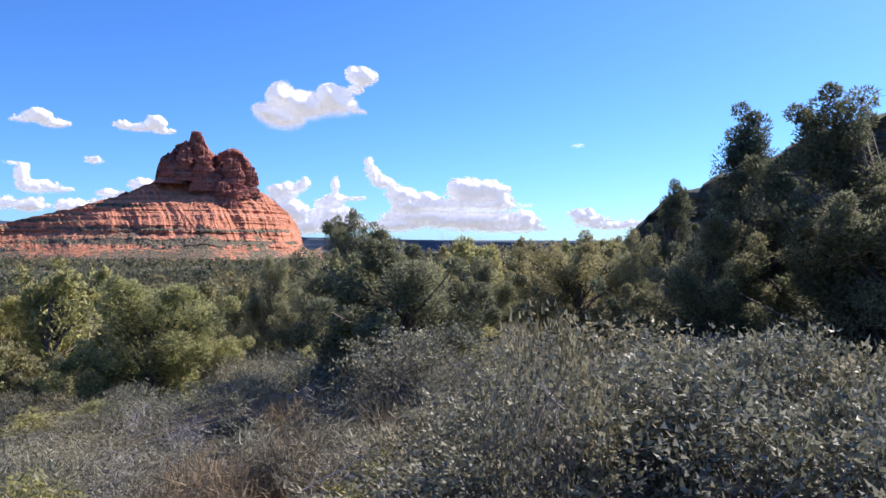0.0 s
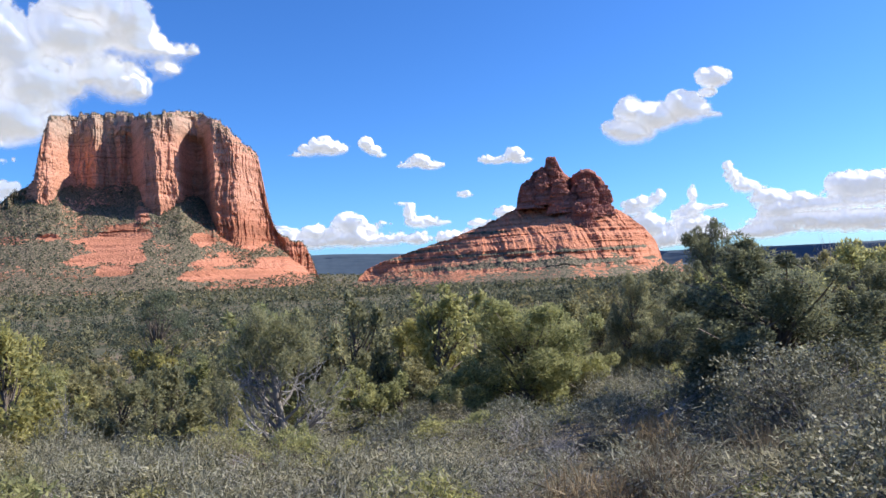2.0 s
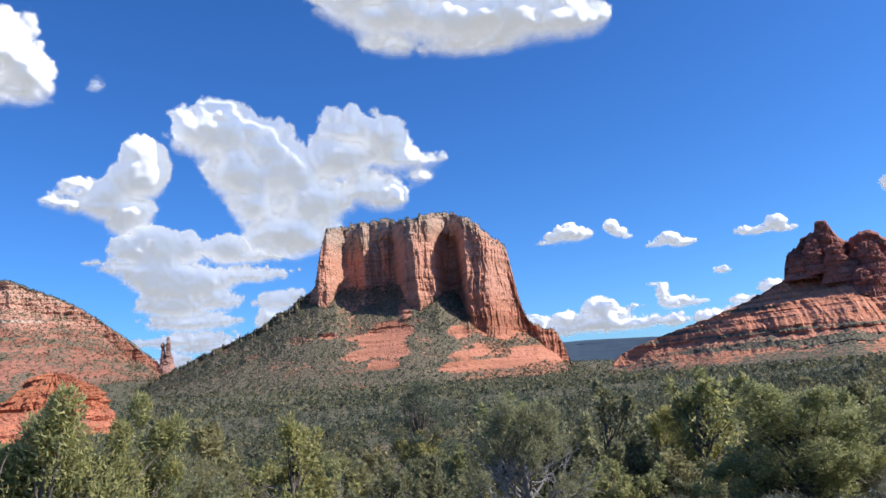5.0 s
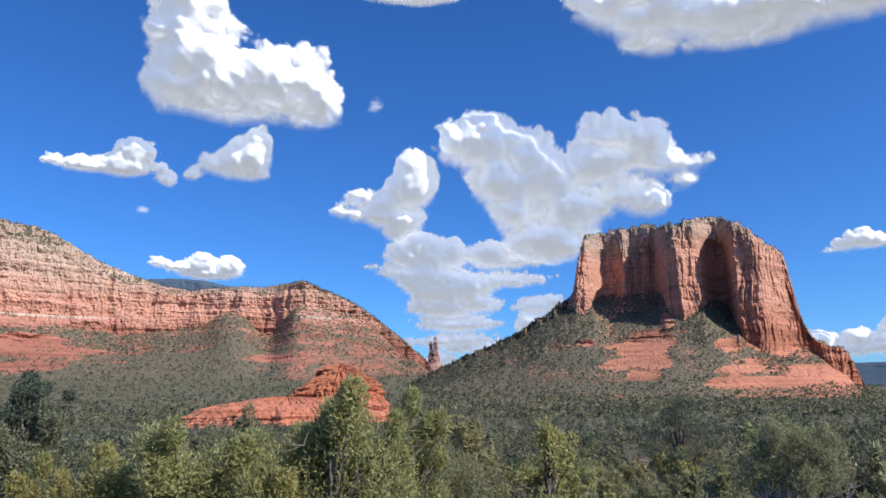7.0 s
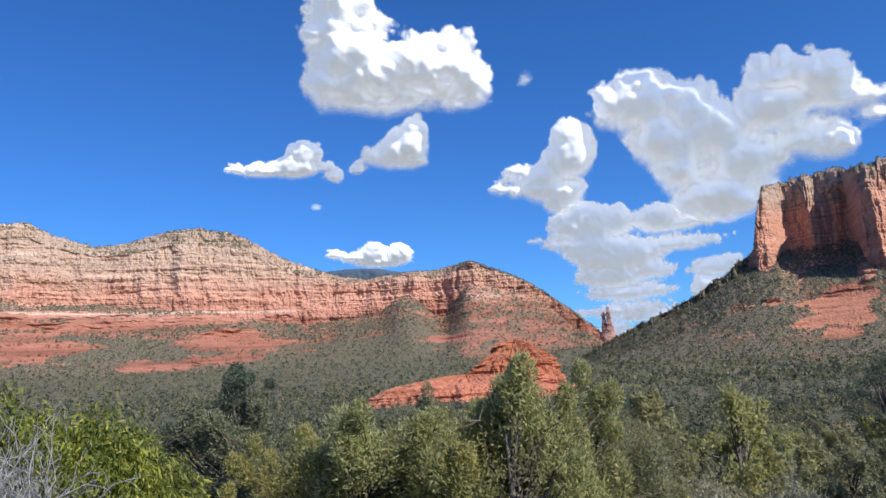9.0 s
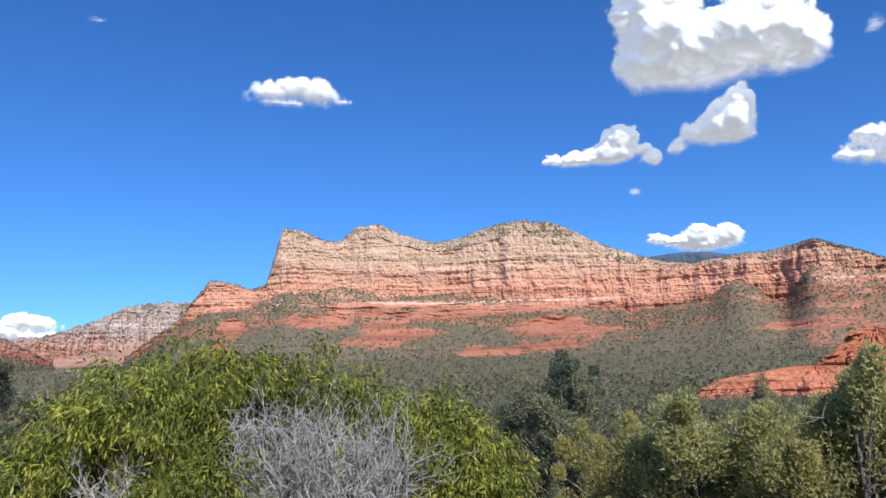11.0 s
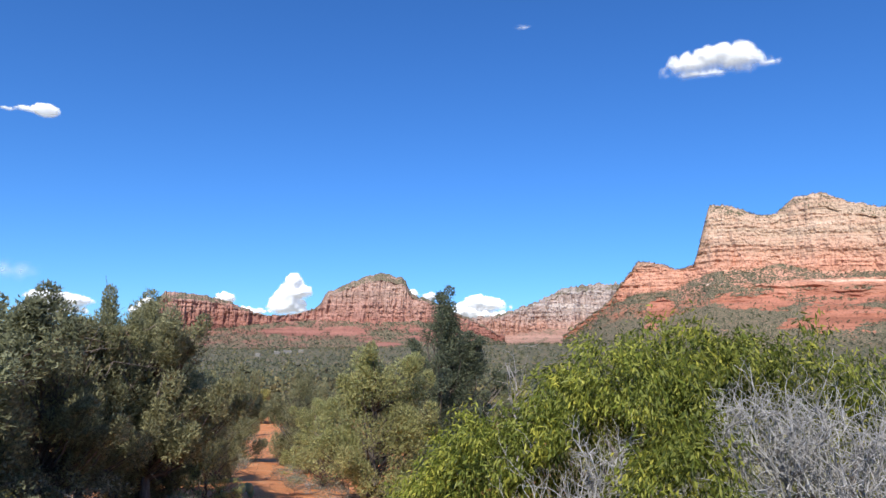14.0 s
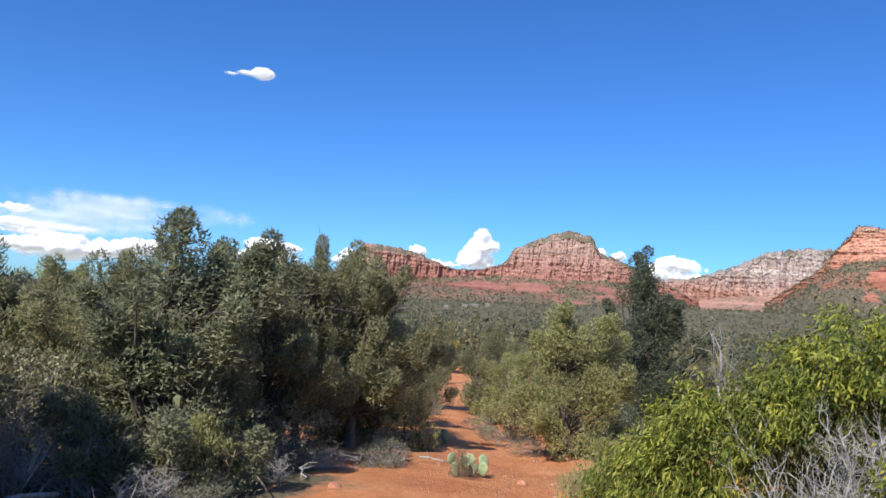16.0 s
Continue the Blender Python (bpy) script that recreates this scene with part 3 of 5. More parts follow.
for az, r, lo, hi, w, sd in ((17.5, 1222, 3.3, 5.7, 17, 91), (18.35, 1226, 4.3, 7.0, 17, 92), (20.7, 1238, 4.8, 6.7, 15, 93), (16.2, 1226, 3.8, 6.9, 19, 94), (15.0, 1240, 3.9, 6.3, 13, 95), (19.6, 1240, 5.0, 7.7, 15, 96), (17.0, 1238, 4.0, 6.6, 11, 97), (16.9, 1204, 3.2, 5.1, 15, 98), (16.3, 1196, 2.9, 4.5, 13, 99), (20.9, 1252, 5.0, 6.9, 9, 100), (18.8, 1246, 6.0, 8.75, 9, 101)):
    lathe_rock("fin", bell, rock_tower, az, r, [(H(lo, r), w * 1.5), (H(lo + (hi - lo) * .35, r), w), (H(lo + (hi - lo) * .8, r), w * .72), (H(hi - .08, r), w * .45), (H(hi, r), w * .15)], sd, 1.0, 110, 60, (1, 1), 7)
for ob in list(tower.children):
    ob.parent = bell
bpy.data.objects.remove(tower)

# low slickrock domes on the valley side
hill = tagged(empty("slickrock_dome"), "low layered orange slickrock dome among trees", "rock formation")
lathe_rock("dome", hill, rock_slick, 75.6, 760, [(-25, 60), (-2, 54), (H(.8, 760), 46), (H(1.5, 760), 37), (H(2.1, 760), 27), (H(2.6, 760), 18), (H(2.9, 760), 6)], 61, 1.5, 300, 100, (1.0, .8), 7, .16)
lathe_rock("lower_terrace", hill, rock_slick, 79.5, 700, [(-22, 100), (-9, 84), (-2, 62), (H(.2, 700), 40), (H(.5, 700), 14)], 62, 1.5, 300, 80, (1.0, .7), 5, .25)

spire = tagged(empty("rock_spire"), "slender twin sandstone spire on the skyline", "rock formation")
lathe_rock("tall_finger", spire, rock_pale, 68.15, 3000, [(H(2.2, 3000), 40), (H(3.3, 3000), 15), (H(3.7, 3000), 10), (H(4.6, 3000), 8), (H(5.0, 3000), 5)], 81, .7, 90, 60, steps=12)
lathe_rock("short_finger", spire, rock_pale, 68.5, 3010, [(H(2.2, 3000), 34), (H(3.3, 3000), 13), (H(3.8, 3000), 9), (H(4.4, 3000), 7), (H(4.6, 3000), 4)], 82, .7, 90, 60, steps=12)

# far dark mesa behind the gap; distance haze is painted into its blue
hazy_mesa_mat = Nodes("hazed_wooded_mesa", .95)
mp = hazy_mesa_mat.coords((1, 1, 1.5))
hazy_mesa_mat = hazy_mesa_mat.done(hazy_mesa_mat.colors(hazy_mesa_mat.noise(mp, .02, 5), (.3, (.062, .092, .128)), (.7, (.078, .108, .142))))
massif("far_mesa", "dark wooded mesa on the horizon, tinted blue for haze", hazy_mesa_mat, -60, 60, 300, [(-60, 4350), (60, 4350)], deg([(-60, .5), (0, .7), (10.5, .9), (31, 1.9), (36, 2.15), (60, 2.4)], 4470),
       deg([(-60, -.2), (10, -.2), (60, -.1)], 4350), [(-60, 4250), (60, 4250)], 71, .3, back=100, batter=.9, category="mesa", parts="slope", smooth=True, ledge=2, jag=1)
# the mountain takes the same colour, with the haze painted in
massif("wooded_mountain", "far wooded mountain behind the ridge, tinted blue for haze", hazy_mesa_mat, 78, 96, 160, [(78, 3800), (96, 3800)], deg([(78, 5), (80, 7), (83, 8.6), (86, 9.2), (88.5, 9.25), (90.5, 9.05), (93, 8), (96, 6)], 3920),
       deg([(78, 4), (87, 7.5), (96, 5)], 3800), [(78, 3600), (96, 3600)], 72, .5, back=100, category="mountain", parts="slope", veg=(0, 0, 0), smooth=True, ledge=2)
# hill beyond the trees at the start of the walk, scrub green darkened to paint in its shadow
DH_F = [(-75, 330), (-14, 420)]
wooded = plain("shade_toned_wooded_slope", (.04, .05, .035), (.12, .115, .085), .35, .95, .6)
massif("scrubby_hill", "scrub-covered rocky hill behind the junipers, coloured dark for shadow", wooded, -75, -13, 300, DH_F, deg([(-75, 8), (-50, 10), (-31.6, 9.2), (-25, 6.9), (-18, 4.3), (-16.8, 3.3), (-15, 1.7), (-13, -1)], 450),
       deg([(-75, 4), (-31, 4.5), (-17, 1.5), (-13, -1.5)], 400), [(-75, 230), (-13, 300)], 73, .35, back=120, crest_back=40, veg=(.8, .4, .8), benches=9, fine_cell=4)


# ---- plants ----
def leaf_material(name, dark, mid, light, rough=.7, through=.25):
    n = Nodes(name, rough)
    g = n.node("ShaderNodeNewGeometry")
    o = n.node("ShaderNodeObjectInfo")
    col = n.colors(g.outputs["Random Per Island"], (.0, dark), (.45, mid), (.9, light))
    col = n.mix(.6, col, n.colors(o.outputs["Random"], (.0, (.75, .80, .85)), (.5, (1, 1, 1)), (1, (1.25, 1.1, .85))), 'MULTIPLY')
    patch = n.noise(n.coords(), .9, 3)
    col = n.mix(.7, col, n.values(patch, (.3, .7), (.7, 1.25)), 'MULTIPLY')
    tone = n.attr("tone")
    col = n.mix(n.math('MAXIMUM', tone, 0), col, n.mix(1.0, col, (1.7, 1.45, 1.15), 'MULTIPLY'))
    col = n.mix(n.math('MAXIMUM', n.math('MULTIPLY', tone, -1), 0), col, n.mix(1.0, col, (.62, .66, .74), 'MULTIPLY'))
    t = n.t.nodes.new("ShaderNodeBsdfTranslucent")
    mixer = n.t.nodes.new("ShaderNodeMixShader")
    mixer.inputs[0].default_value = through
    n.link(col, t.inputs[0])
    n.link(n.bsdf.outputs[0], mixer.inputs[1])
    n.link(t.outputs[0], mixer.inputs[2])
    n.link(mixer.outputs[0], n.t.nodes["Material Output"].inputs[0])
    return n.done(col)


def bark_material(name, dark, light):
    n = Nodes(name, .9)
    v = n.coords((6, 6, 1.2))
    g = n.noise(v, 4, 5, .7)
    n.bump(g, .8, .02)
    return n.done(n.colors(g, (.3, dark), (.7, light)))


juniper_leaf = leaf_material("juniper_foliage", (.21, .21, .118), (.31, .30, .165), (.47, .445, .245), .7, .6)
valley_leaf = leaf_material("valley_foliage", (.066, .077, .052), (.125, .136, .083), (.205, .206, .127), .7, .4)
olive_leaf = leaf_material("olive_scrub_foliage", (.25, .255, .108), (.39, .39, .17), (.54, .52, .245), .7, .58)
bright_leaf = leaf_material("bright_green_leaves", (.055, .07, .015), (.150, .195, .035), (.315, .345, .08), .45, .36)
grey_leaf = leaf_material("grey_scrub_leaves", (.095, .094, .058), (.23, .225, .14), (.46, .44, .31), .5, .3)
pine_leaf = leaf_material("dark_pine_foliage", (.09, .11, .075), (.135, .16, .102), (.21, .23, .142), .7, .5)
deep_leaf = leaf_material("deep_green_foliage", (.16, .17, .10), (.26, .265, .155), (.38, .375, .215), .7, .5)
bark = bark_material("shaggy_grey_bark", (.07, .055, .045), (.24, .20, .17))
dead_wood = bark_material("bleached_dead_wood", (.22, .20, .19), (.50, .48, .46))
dry_twig = bark_material("dry_grey_twigs", (.20, .192, .185), (.52, .50, .48))
grey_bark = bark_material("weathered_grey_wood", (.15, .135, .12), (.36, .33, .30))
twig_wood = bark_material("dark_red_stems", (.06, .035, .03), (.19, .13, .11))
brush_leaf = leaf_material("grey_twigs", (.12, .118, .075), (.24, .23, .15), (.43, .41, .30), .8, .25)
straw_leaf = leaf_material("dry_grass", (.13, .105, .07), (.22, .175, .115), (.33, .28, .19), .8, .2)
tuft_leaf = leaf_material("green_grass", (.16, .18, .08), (.27, .30, .14), (.42, .44, .25), .7, .3)


pad_mat = plain("cactus_skin", (.20, .26, .13), (.42, .47, .28), 9, .6)
stone_mat = plain("loose_sandstone", (.30, .11, .06), (.52, .27, .17), 3, .95, .03)
plaster = plain("pale_plaster", (.17, .155, .14), (.25, .235, .21), .6)


def cloud_material():
    """White vapour of the far sky: lit by the sun at its face, with an even emission added in place of light scattered
    inside; it thins out where 'vapour' says.
    """
    n = Nodes("white_cloud", 1.0)
    b = n.bsdf
    b.inputs["Base Color"].default_value = (.62, .62, .625, 1)
    b.inputs["Subsurface Weight"].default_value = 1
    b.inputs["Subsurface Radius"].default_value = (1, 1, 1)
    b.inputs["Subsurface Scale"].default_value = 36
    b.inputs["Specular IOR Level"].default_value = 0
    b.inputs["Emission Color"].default_value, b.inputs["Emission Strength"].default_value = (.93, .955, 1.0, 1), .32
    clear, m = n.t.nodes.new("ShaderNodeBsdfTransparent"), n.t.nodes.new("ShaderNodeMixShader")
    n.link(n.attr("vapour"), m.inputs[0])
    n.link(clear.outputs[0], m.inputs[1])
    n.link(b.outputs[0], m.inputs[2])
    n.link(m.outputs[0], n.t.nodes["Material Output"].inputs[0])
    return n.mat


cloud_mat = cloud_material()


def tube(path, radii, sides=5):
    """Vertices and quads of a tapered limb along a path."""
    path = np.asarray(path, float)
    d = np.gradient(path, axis=0)
    d /= np.linalg.norm(d, axis=1)[:, None] + 1e-9
    ref = np.where(np.abs(d[:, 2:3]) > .9, [[1., 0, 0]], [[0, 0, 1.]])
    a = np.cross(d, ref)
    a /= np.linalg.norm(a, axis=1)[:, None] + 1e-9
    b = np.cross(d, a)
    th = np.linspace(0, 2 * np.pi, sides, endpoint=False)
    r = np.asarray(radii)[:, None, None]
    v = path[:, None, :] + r * (np.cos(th)[None, :, None] * a[:, None, :] + np.sin(th)[None, :, None] * b[:, None, :])
    i, j = np.meshgrid(np.arange(len(path) - 1), np.arange(sides), indexing="ij")
    f = np.stack([i * sides + j, i * sides + (j + 1) % sides, (i + 1) * sides + (j + 1) % sides, (i + 1) * sides + j], -1).reshape(-1, 4)
    return v.reshape(-1, 3), f


KNOT = (np.array([(x, y, z) for x in (-.6, .6) for y in (-.6, .6) for z in (-.6, .6)] + [(0, 0, 1.0), (0, 0, -1.0)]),
        np.array([(0, 1, 3, 2), (4, 6, 7, 5), (0, 4, 5, 1), (2, 3, 7, 6), (1, 5, 8, 3), (5, 7, 3, 8), (0, 2, 9, 4), (2, 6, 4, 9)]))


def gather(pieces):
    vs, fs, k = [], [], 0
    for v, f in pieces:
        vs.append(v), fs.append(f + k)
        k += len(v)
    return np.concatenate(vs), np.concatenate(fs)


def leaves(rng, centers, dirs, length, width, slim=False):
    """Pointed leaves at the centres, along the directions; slim ones have three corners."""
    n = len(centers)
    d = dirs / (np.linalg.norm(dirs, axis=1)[:, None] + 1e-9)
    side = np.cross(d, rng.normal(size=(n, 3)))
    side /= np.linalg.norm(side, axis=1)[:, None] + 1e-9
    ln, wd = length * rng.uniform(.6, 1.4, (n, 1)), width * rng.uniform(.6, 1.4, (n, 1))
    nrm = np.cross(d, side)
    if slim:
        flat = (rng.uniform(0, 1, (n, 1)) < .6)
        along = np.where(flat, nrm * .85 + d * .5, d)
        v = np.stack([centers + side * wd * .5, centers - side * wd * .5, centers + along * ln], 1)
        return v.reshape(-1, 3), np.arange(3 * n).reshape(-1, 3)
    v = np.stack([centers, centers + d * ln * .5 + side * wd * .5 + nrm * wd * .15, centers + d * ln, centers + d * ln * .5 - side * wd * .5 + nrm * wd * .15], 1)
    return v.reshape(-1, 3), np.arange(4 * n).reshape(-1, 4)


def crown_points(rng, n, height, radius, low, shape):
    """Centres of the foliage clumps inside a crown outline."""
    h = rng.uniform(low, 1, n)
    t = (h - low) / (1 - low)
    if shape == "cone":
        env = ((1 - t) ** .75 * .95 + .06) * np.where(rng.uniform(0, 1, n) < .25, 1.2, .95)
    elif shape == "tall":
        env = np.sin(np.pi * (t * .8 + .15)) ** .7
    else:
        env = np.sqrt(np.maximum(0, 1 - (t * 1.25 - .35) ** 2)) * .95 + .05
    ang = rng.uniform(0, 2 * np.pi, n)
    rr = radius * env * np.sqrt(rng.uniform(.15, 1, n)) * rng.uniform(.75, 1.12, n)
    return np.stack([np.cos(ang) * rr, np.sin(ang) * rr, h * height], -1)


def spray_points(rng, n, height, radius, low, shape):
    """Clumps strung along upswept sprays that end in points, with a fuller inside; centres and sizes."""
    m = max(7, n // 7)
    c, size = [], []
    tips = crown_points(rng, m, height, radius, low + .08, shape)
    grow = rng.uniform(1.0, 1.32, m) / (.25 + .75 * np.hypot(tips[:, 0], tips[:, 1]) / radius + .3 * tips[:, 2] / height).clip(.75, 1.3)
    tips[:, :2] *= grow[:, None] * 1.12
    tips[0] = (rng.normal() * .1 * radius, rng.normal() * .1 * radius, height * 1.02)
    inner = int(n * .22)
    for k, tip in enumerate(tips):
        root = np.array((tip[0] * .3, tip[1] * .3, max(low * height, tip[2] - height * rng.uniform(.16, .34))))
        q = (n - inner) // m + (k < (n - inner) % m)
        s = np.sort(rng.uniform(.3, 1, q))
        s[-1] = 1
        bow = np.stack([s * 0, s * 0, -.10 * height * s * (1 - s)], -1)
        c.append(root + (tip - root) * s[:, None] + bow + rng.normal(size=(q, 3)) * radius * .07)
        size.append(1.25 - .75 * s)
    c.append(crown_points(rng, inner, height * .86, radius * .62, low + .05, shape))
    size.append(np.full(inner, 1.15))
    c, size = np.concatenate(c), np.concatenate(size)
    c[:, 2] = np.maximum(c[:, 2], low * height * .6 + .05)
    return c, size


def tree_meshes(seed, height, radius, clumps, per, leaf_l, leaf_w, low=.12, shape="round", trunk=.11, clump_r=.22, bare=0, stems=1, up=.5, slim=True, core=False, tall=.8, lean=1.0):
    """A tree's wood and foliage as arrays: trunk, one limb to each clump, leaves round the clumps' twigs."""
    rng = np.random.default_rng(seed)
    wood = []
    c, size = spray_points(rng, clumps, height, radius, low, shape) if core else (crown_points(rng, clumps, height, radius, low, shape), np.ones(clumps))
    bases = [np.array([rng.normal() * .05 * stems, rng.normal() * .05 * stems, 0]) for _ in range(stems)]
    spines = []
    for b in bases:
        s = np.linspace(0, 1, 9)
        off = rng.normal(size=2) * radius * (.12 if stems == 1 else .45) * lean
        wig = np.cumsum(rng.normal(size=(9, 2)) * height * .018, 0) * lean
        path = np.stack([b[0] + off[0] * s + wig[:, 0] - wig[0, 0], b[1] + off[1] * s + wig[:, 1] - wig[0, 1], -.12 + s * height * .86], -1)
        rad = trunk / math.sqrt(stems) * (1 - s * .88)
        rad[0] *= 1.35
        spines.append(path)
        wood.append(tube(path, rad, 7))
    for k in range(clumps + bare):
        tip = c[k] if k < clumps else crown_points(rng, 1, height, radius * 1.02, min(low, .34) if bare > 50 else low, shape)[0]
        sp = spines[rng.integers(len(spines))]
        i = int(np.clip((tip[2] / height - rng.uniform(.1, .35)) * 9, max(1, round(low * (6 if bare > 50 else 8))), 7))
        a = sp[i]
        s = np.linspace(0, 1, 4)[:, None]
        mid = (a + tip) / 2 + rng.normal(size=3) * .08 * radius + np.array([0, 0, -.05 * height])
        path = (1 - s) ** 2 * a + 2 * s * (1 - s) * mid + s * s * tip
        wood.append(tube(path, trunk * (.34 if k < clumps else .22) * (1 - np.linspace(0, .9, 4)), 3))
        if k >= clumps:
            for _ in range(4):
                j = rng.integers(1, 4)
                e = path[j] + rng.normal(size=3) * radius * .2
                wood.append(tube(np.stack([path[j], (path[j] + e) / 2 + rng.normal(size=3) * .03, e]), [trunk * .10, trunk * .06, trunk * .02], 3))
    rad = clump_r * radius * size * rng.uniform(.75, 1.25, clumps)
    idx = np.repeat(np.arange(clumps), per)
    off = rng.normal(size=(len(idx), 3))
    off *= (rng.uniform(.2 if not core else .45, 1, (len(idx), 1)) ** .6) / (np.linalg.norm(off, axis=1)[:, None] + 1e-9)
    off[:, 2] *= tall
    pts = c[idx] + off * rad[idx][:, None]
    pts[:, 2] = np.maximum(pts[:, 2], .03)
    dirs = off + rng.normal(size=off.shape) * .45 + np.array([0, 0, up])
    lv, lf = leaves(rng, pts, dirs, leaf_l, leaf_w, slim)
    if core:   # dense inner foliage of each clump
        tri = np.concatenate([KNOT[1][:, :3], KNOT[1][:, [0, 2, 3]]])
        lv, lf = gather([(lv, lf)] + [(c[k] + KNOT[0] * (rad[k] * .18) * rng.uniform(.6, 1.2, (len(KNOT[0]), 1)) * (1, 1, tall), tri) for k in range(clumps)])
    return gather(wood), (lv, lf)


def make_tree(name, label, category, leaf_mat, wood_mat, group="", **kw):
    (wv, wf), (lv, lf) = tree_meshes(**kw)
    thing = tagged(empty(name), label, category, group)
    mesh_object("trunk" if category == "tree" else "stem", wv, wf, wood_mat, thing, True)
    mesh_object("crown" if category == "tree" else "foliage", lv, lf, leaf_mat, thing)
    return thing


# woods of the valley: low trees too many to count
def scatter_wood(name, label, material, rng, n, r0, r1, az0, az1, tris, hmin, hmax, leaf, keep=None, power=1.0):
    """Many small trees as foliage tufts, joined; denser tufts towards the top of each crown."""
    r = r0 * (r1 / r0) ** (rng.uniform(0, 1, n) ** power)
    az = rng.uniform(az0, az1, n)
    x, y = bearing_xy(az, r)
    ok = np.ones(n, bool) if keep is None else keep(x, y, r, az)
    x, y, r, az = x[ok], y[ok], r[ok], az[ok]
    z = ground_z(x, y)
    m = len(x)
    h = rng.uniform(hmin, hmax, m)
    w = h * rng.uniform(.34, .55, m)
    idx = np.repeat(np.arange(m), tris)
    k = len(idx)
    t = rng.uniform(.08, 1, k)
    env = np.sqrt(np.maximum(0.02, 1 - (t * 1.3 - .4) ** 2))
    ang = rng.uniform(0, 2 * np.pi, k)
    lump = 1 + .28 * np.sin(ang * 3 + idx * 1.7) + .2 * np.sin(t * 9 + idx)
    rr = w[idx] * env * np.sqrt(rng.uniform(.3, 1, k)) * lump
    c = np.stack([x[idx] + np.cos(ang) * rr, y[idx] + np.sin(ang) * rr, z[idx] + t * h[idx] * (1 + .1 * np.sin(ang * 2 + idx))], -1)
    d = np.stack([np.cos(ang), np.sin(ang), rng.uniform(-.2, 1.2, k)], -1) + rng.normal(size=(k, 3)) * .5
    s = leaf * h[idx] * rng.uniform(.6, 1.4, k)
    d /= np.linalg.norm(d, axis=1)[:, None]
    side = np.cross(d, rng.normal(size=(k, 3)))
    side /= np.linalg.norm(side, axis=1)[:, None] + 1e-9
    v = np.stack([c - side * s[:, None] * .55, c + side * s[:, None] * .55, c + (np.cross(d, side) * rng.choice([-1, 1], (k, 1)) + d * .45) * s[:, None]], 1).reshape(-1, 3)
    tone = np.repeat(rng.uniform(-1, 1, m)[idx], 3)
    tagged(mesh_object(name, v, np.arange(3 * k).reshape(-1, 3), material, attrs={"tone": tone}), label, "trees", kind="stuff")


rng = np.random.default_rng(8)
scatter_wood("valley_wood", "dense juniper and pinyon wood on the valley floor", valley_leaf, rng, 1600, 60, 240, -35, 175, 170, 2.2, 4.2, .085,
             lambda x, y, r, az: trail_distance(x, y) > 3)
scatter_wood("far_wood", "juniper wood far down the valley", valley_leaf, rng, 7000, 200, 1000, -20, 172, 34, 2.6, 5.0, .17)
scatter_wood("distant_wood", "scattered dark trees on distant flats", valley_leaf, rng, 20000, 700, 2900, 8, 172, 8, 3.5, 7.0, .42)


def slope_scrub(parts, label, rng, n, hmin, hmax, limit=.45, kinds=(0, 1)):
    """Shrubs and small trees on a talus slope, joined."""
    _, V, kind, cover = parts
    i, j = np.nonzero(np.isin(kind, kinds) & (cover > limit))
    pick = rng.integers(0, len(i), n)
    p = V[i[pick], j[pick]] + rng.normal(size=(n, 3)) * ((6, 6, 0) if 0 in kinds else (.8, .8, 0))
    h = rng.uniform(hmin, hmax, n)
    t = 9
    idx = np.repeat(np.arange(n), t)
    d = rng.normal(size=(n * t, 3)) + (0, 0, .5)
    d /= np.linalg.norm(d, axis=1)[:, None]
    c = p[idx] + d * (h[idx] * .32)[:, None] + np.stack([0 * idx, 0 * idx, h[idx] * .3], -1)
    side = np.cross(d, rng.normal(size=(n * t, 3)))
    side /= np.linalg.norm(side, axis=1)[:, None]
    s = (h[idx] * rng.uniform(.3, .6, n * t))[:, None]
    v = np.stack([c - side * s * .5, c + side * s * .5, c + d * s], 1).reshape(-1, 3)
    tone = np.repeat(rng.uniform(-1, .6, n)[idx], 3)
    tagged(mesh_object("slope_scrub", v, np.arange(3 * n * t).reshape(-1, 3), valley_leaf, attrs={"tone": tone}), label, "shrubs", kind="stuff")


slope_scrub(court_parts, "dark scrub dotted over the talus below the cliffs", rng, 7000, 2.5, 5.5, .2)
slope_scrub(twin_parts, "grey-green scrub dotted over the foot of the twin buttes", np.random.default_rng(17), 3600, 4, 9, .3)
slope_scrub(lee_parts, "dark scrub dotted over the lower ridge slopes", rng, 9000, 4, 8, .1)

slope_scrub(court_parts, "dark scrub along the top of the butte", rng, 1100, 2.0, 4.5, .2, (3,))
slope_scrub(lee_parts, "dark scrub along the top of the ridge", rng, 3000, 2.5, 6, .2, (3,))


# ---- plants close by ----
class Kind:
    """A kind of plant: a few models, set out again and again at the wanted height and width."""

    def __init__(self, models, height, width):
        self.models, self.height, self.width, self.used = models, height, width, 0

    def put(self, az, r, height, width, eye=(0.0, 0.0), turn=None, sink=.03, model=None):
        ox, oy = bearing_xy(az, r)
        x, y = eye[0] + float(ox), eye[1] + float(oy)
        z = float(ground_z(np.array([x]), np.array([y]))[0]) - sink
        k = self.used if model is None else model
        base = self.models[k % len(self.models)]
        m = Matrix.Translation((x, y, z)) @ Matrix.Rotation(radians(turn if turn is not None else self.used * 137.5), 4, 'Z') @ Matrix.Diagonal((width / self.width, width / self.width, height / self.height, 1))
        if base.get("set"):
            ob = copy_thing(base, m)
        else:
            ob, base["set"] = base, 1
        ob.matrix_basis = m
        self.used += 1
        return ob


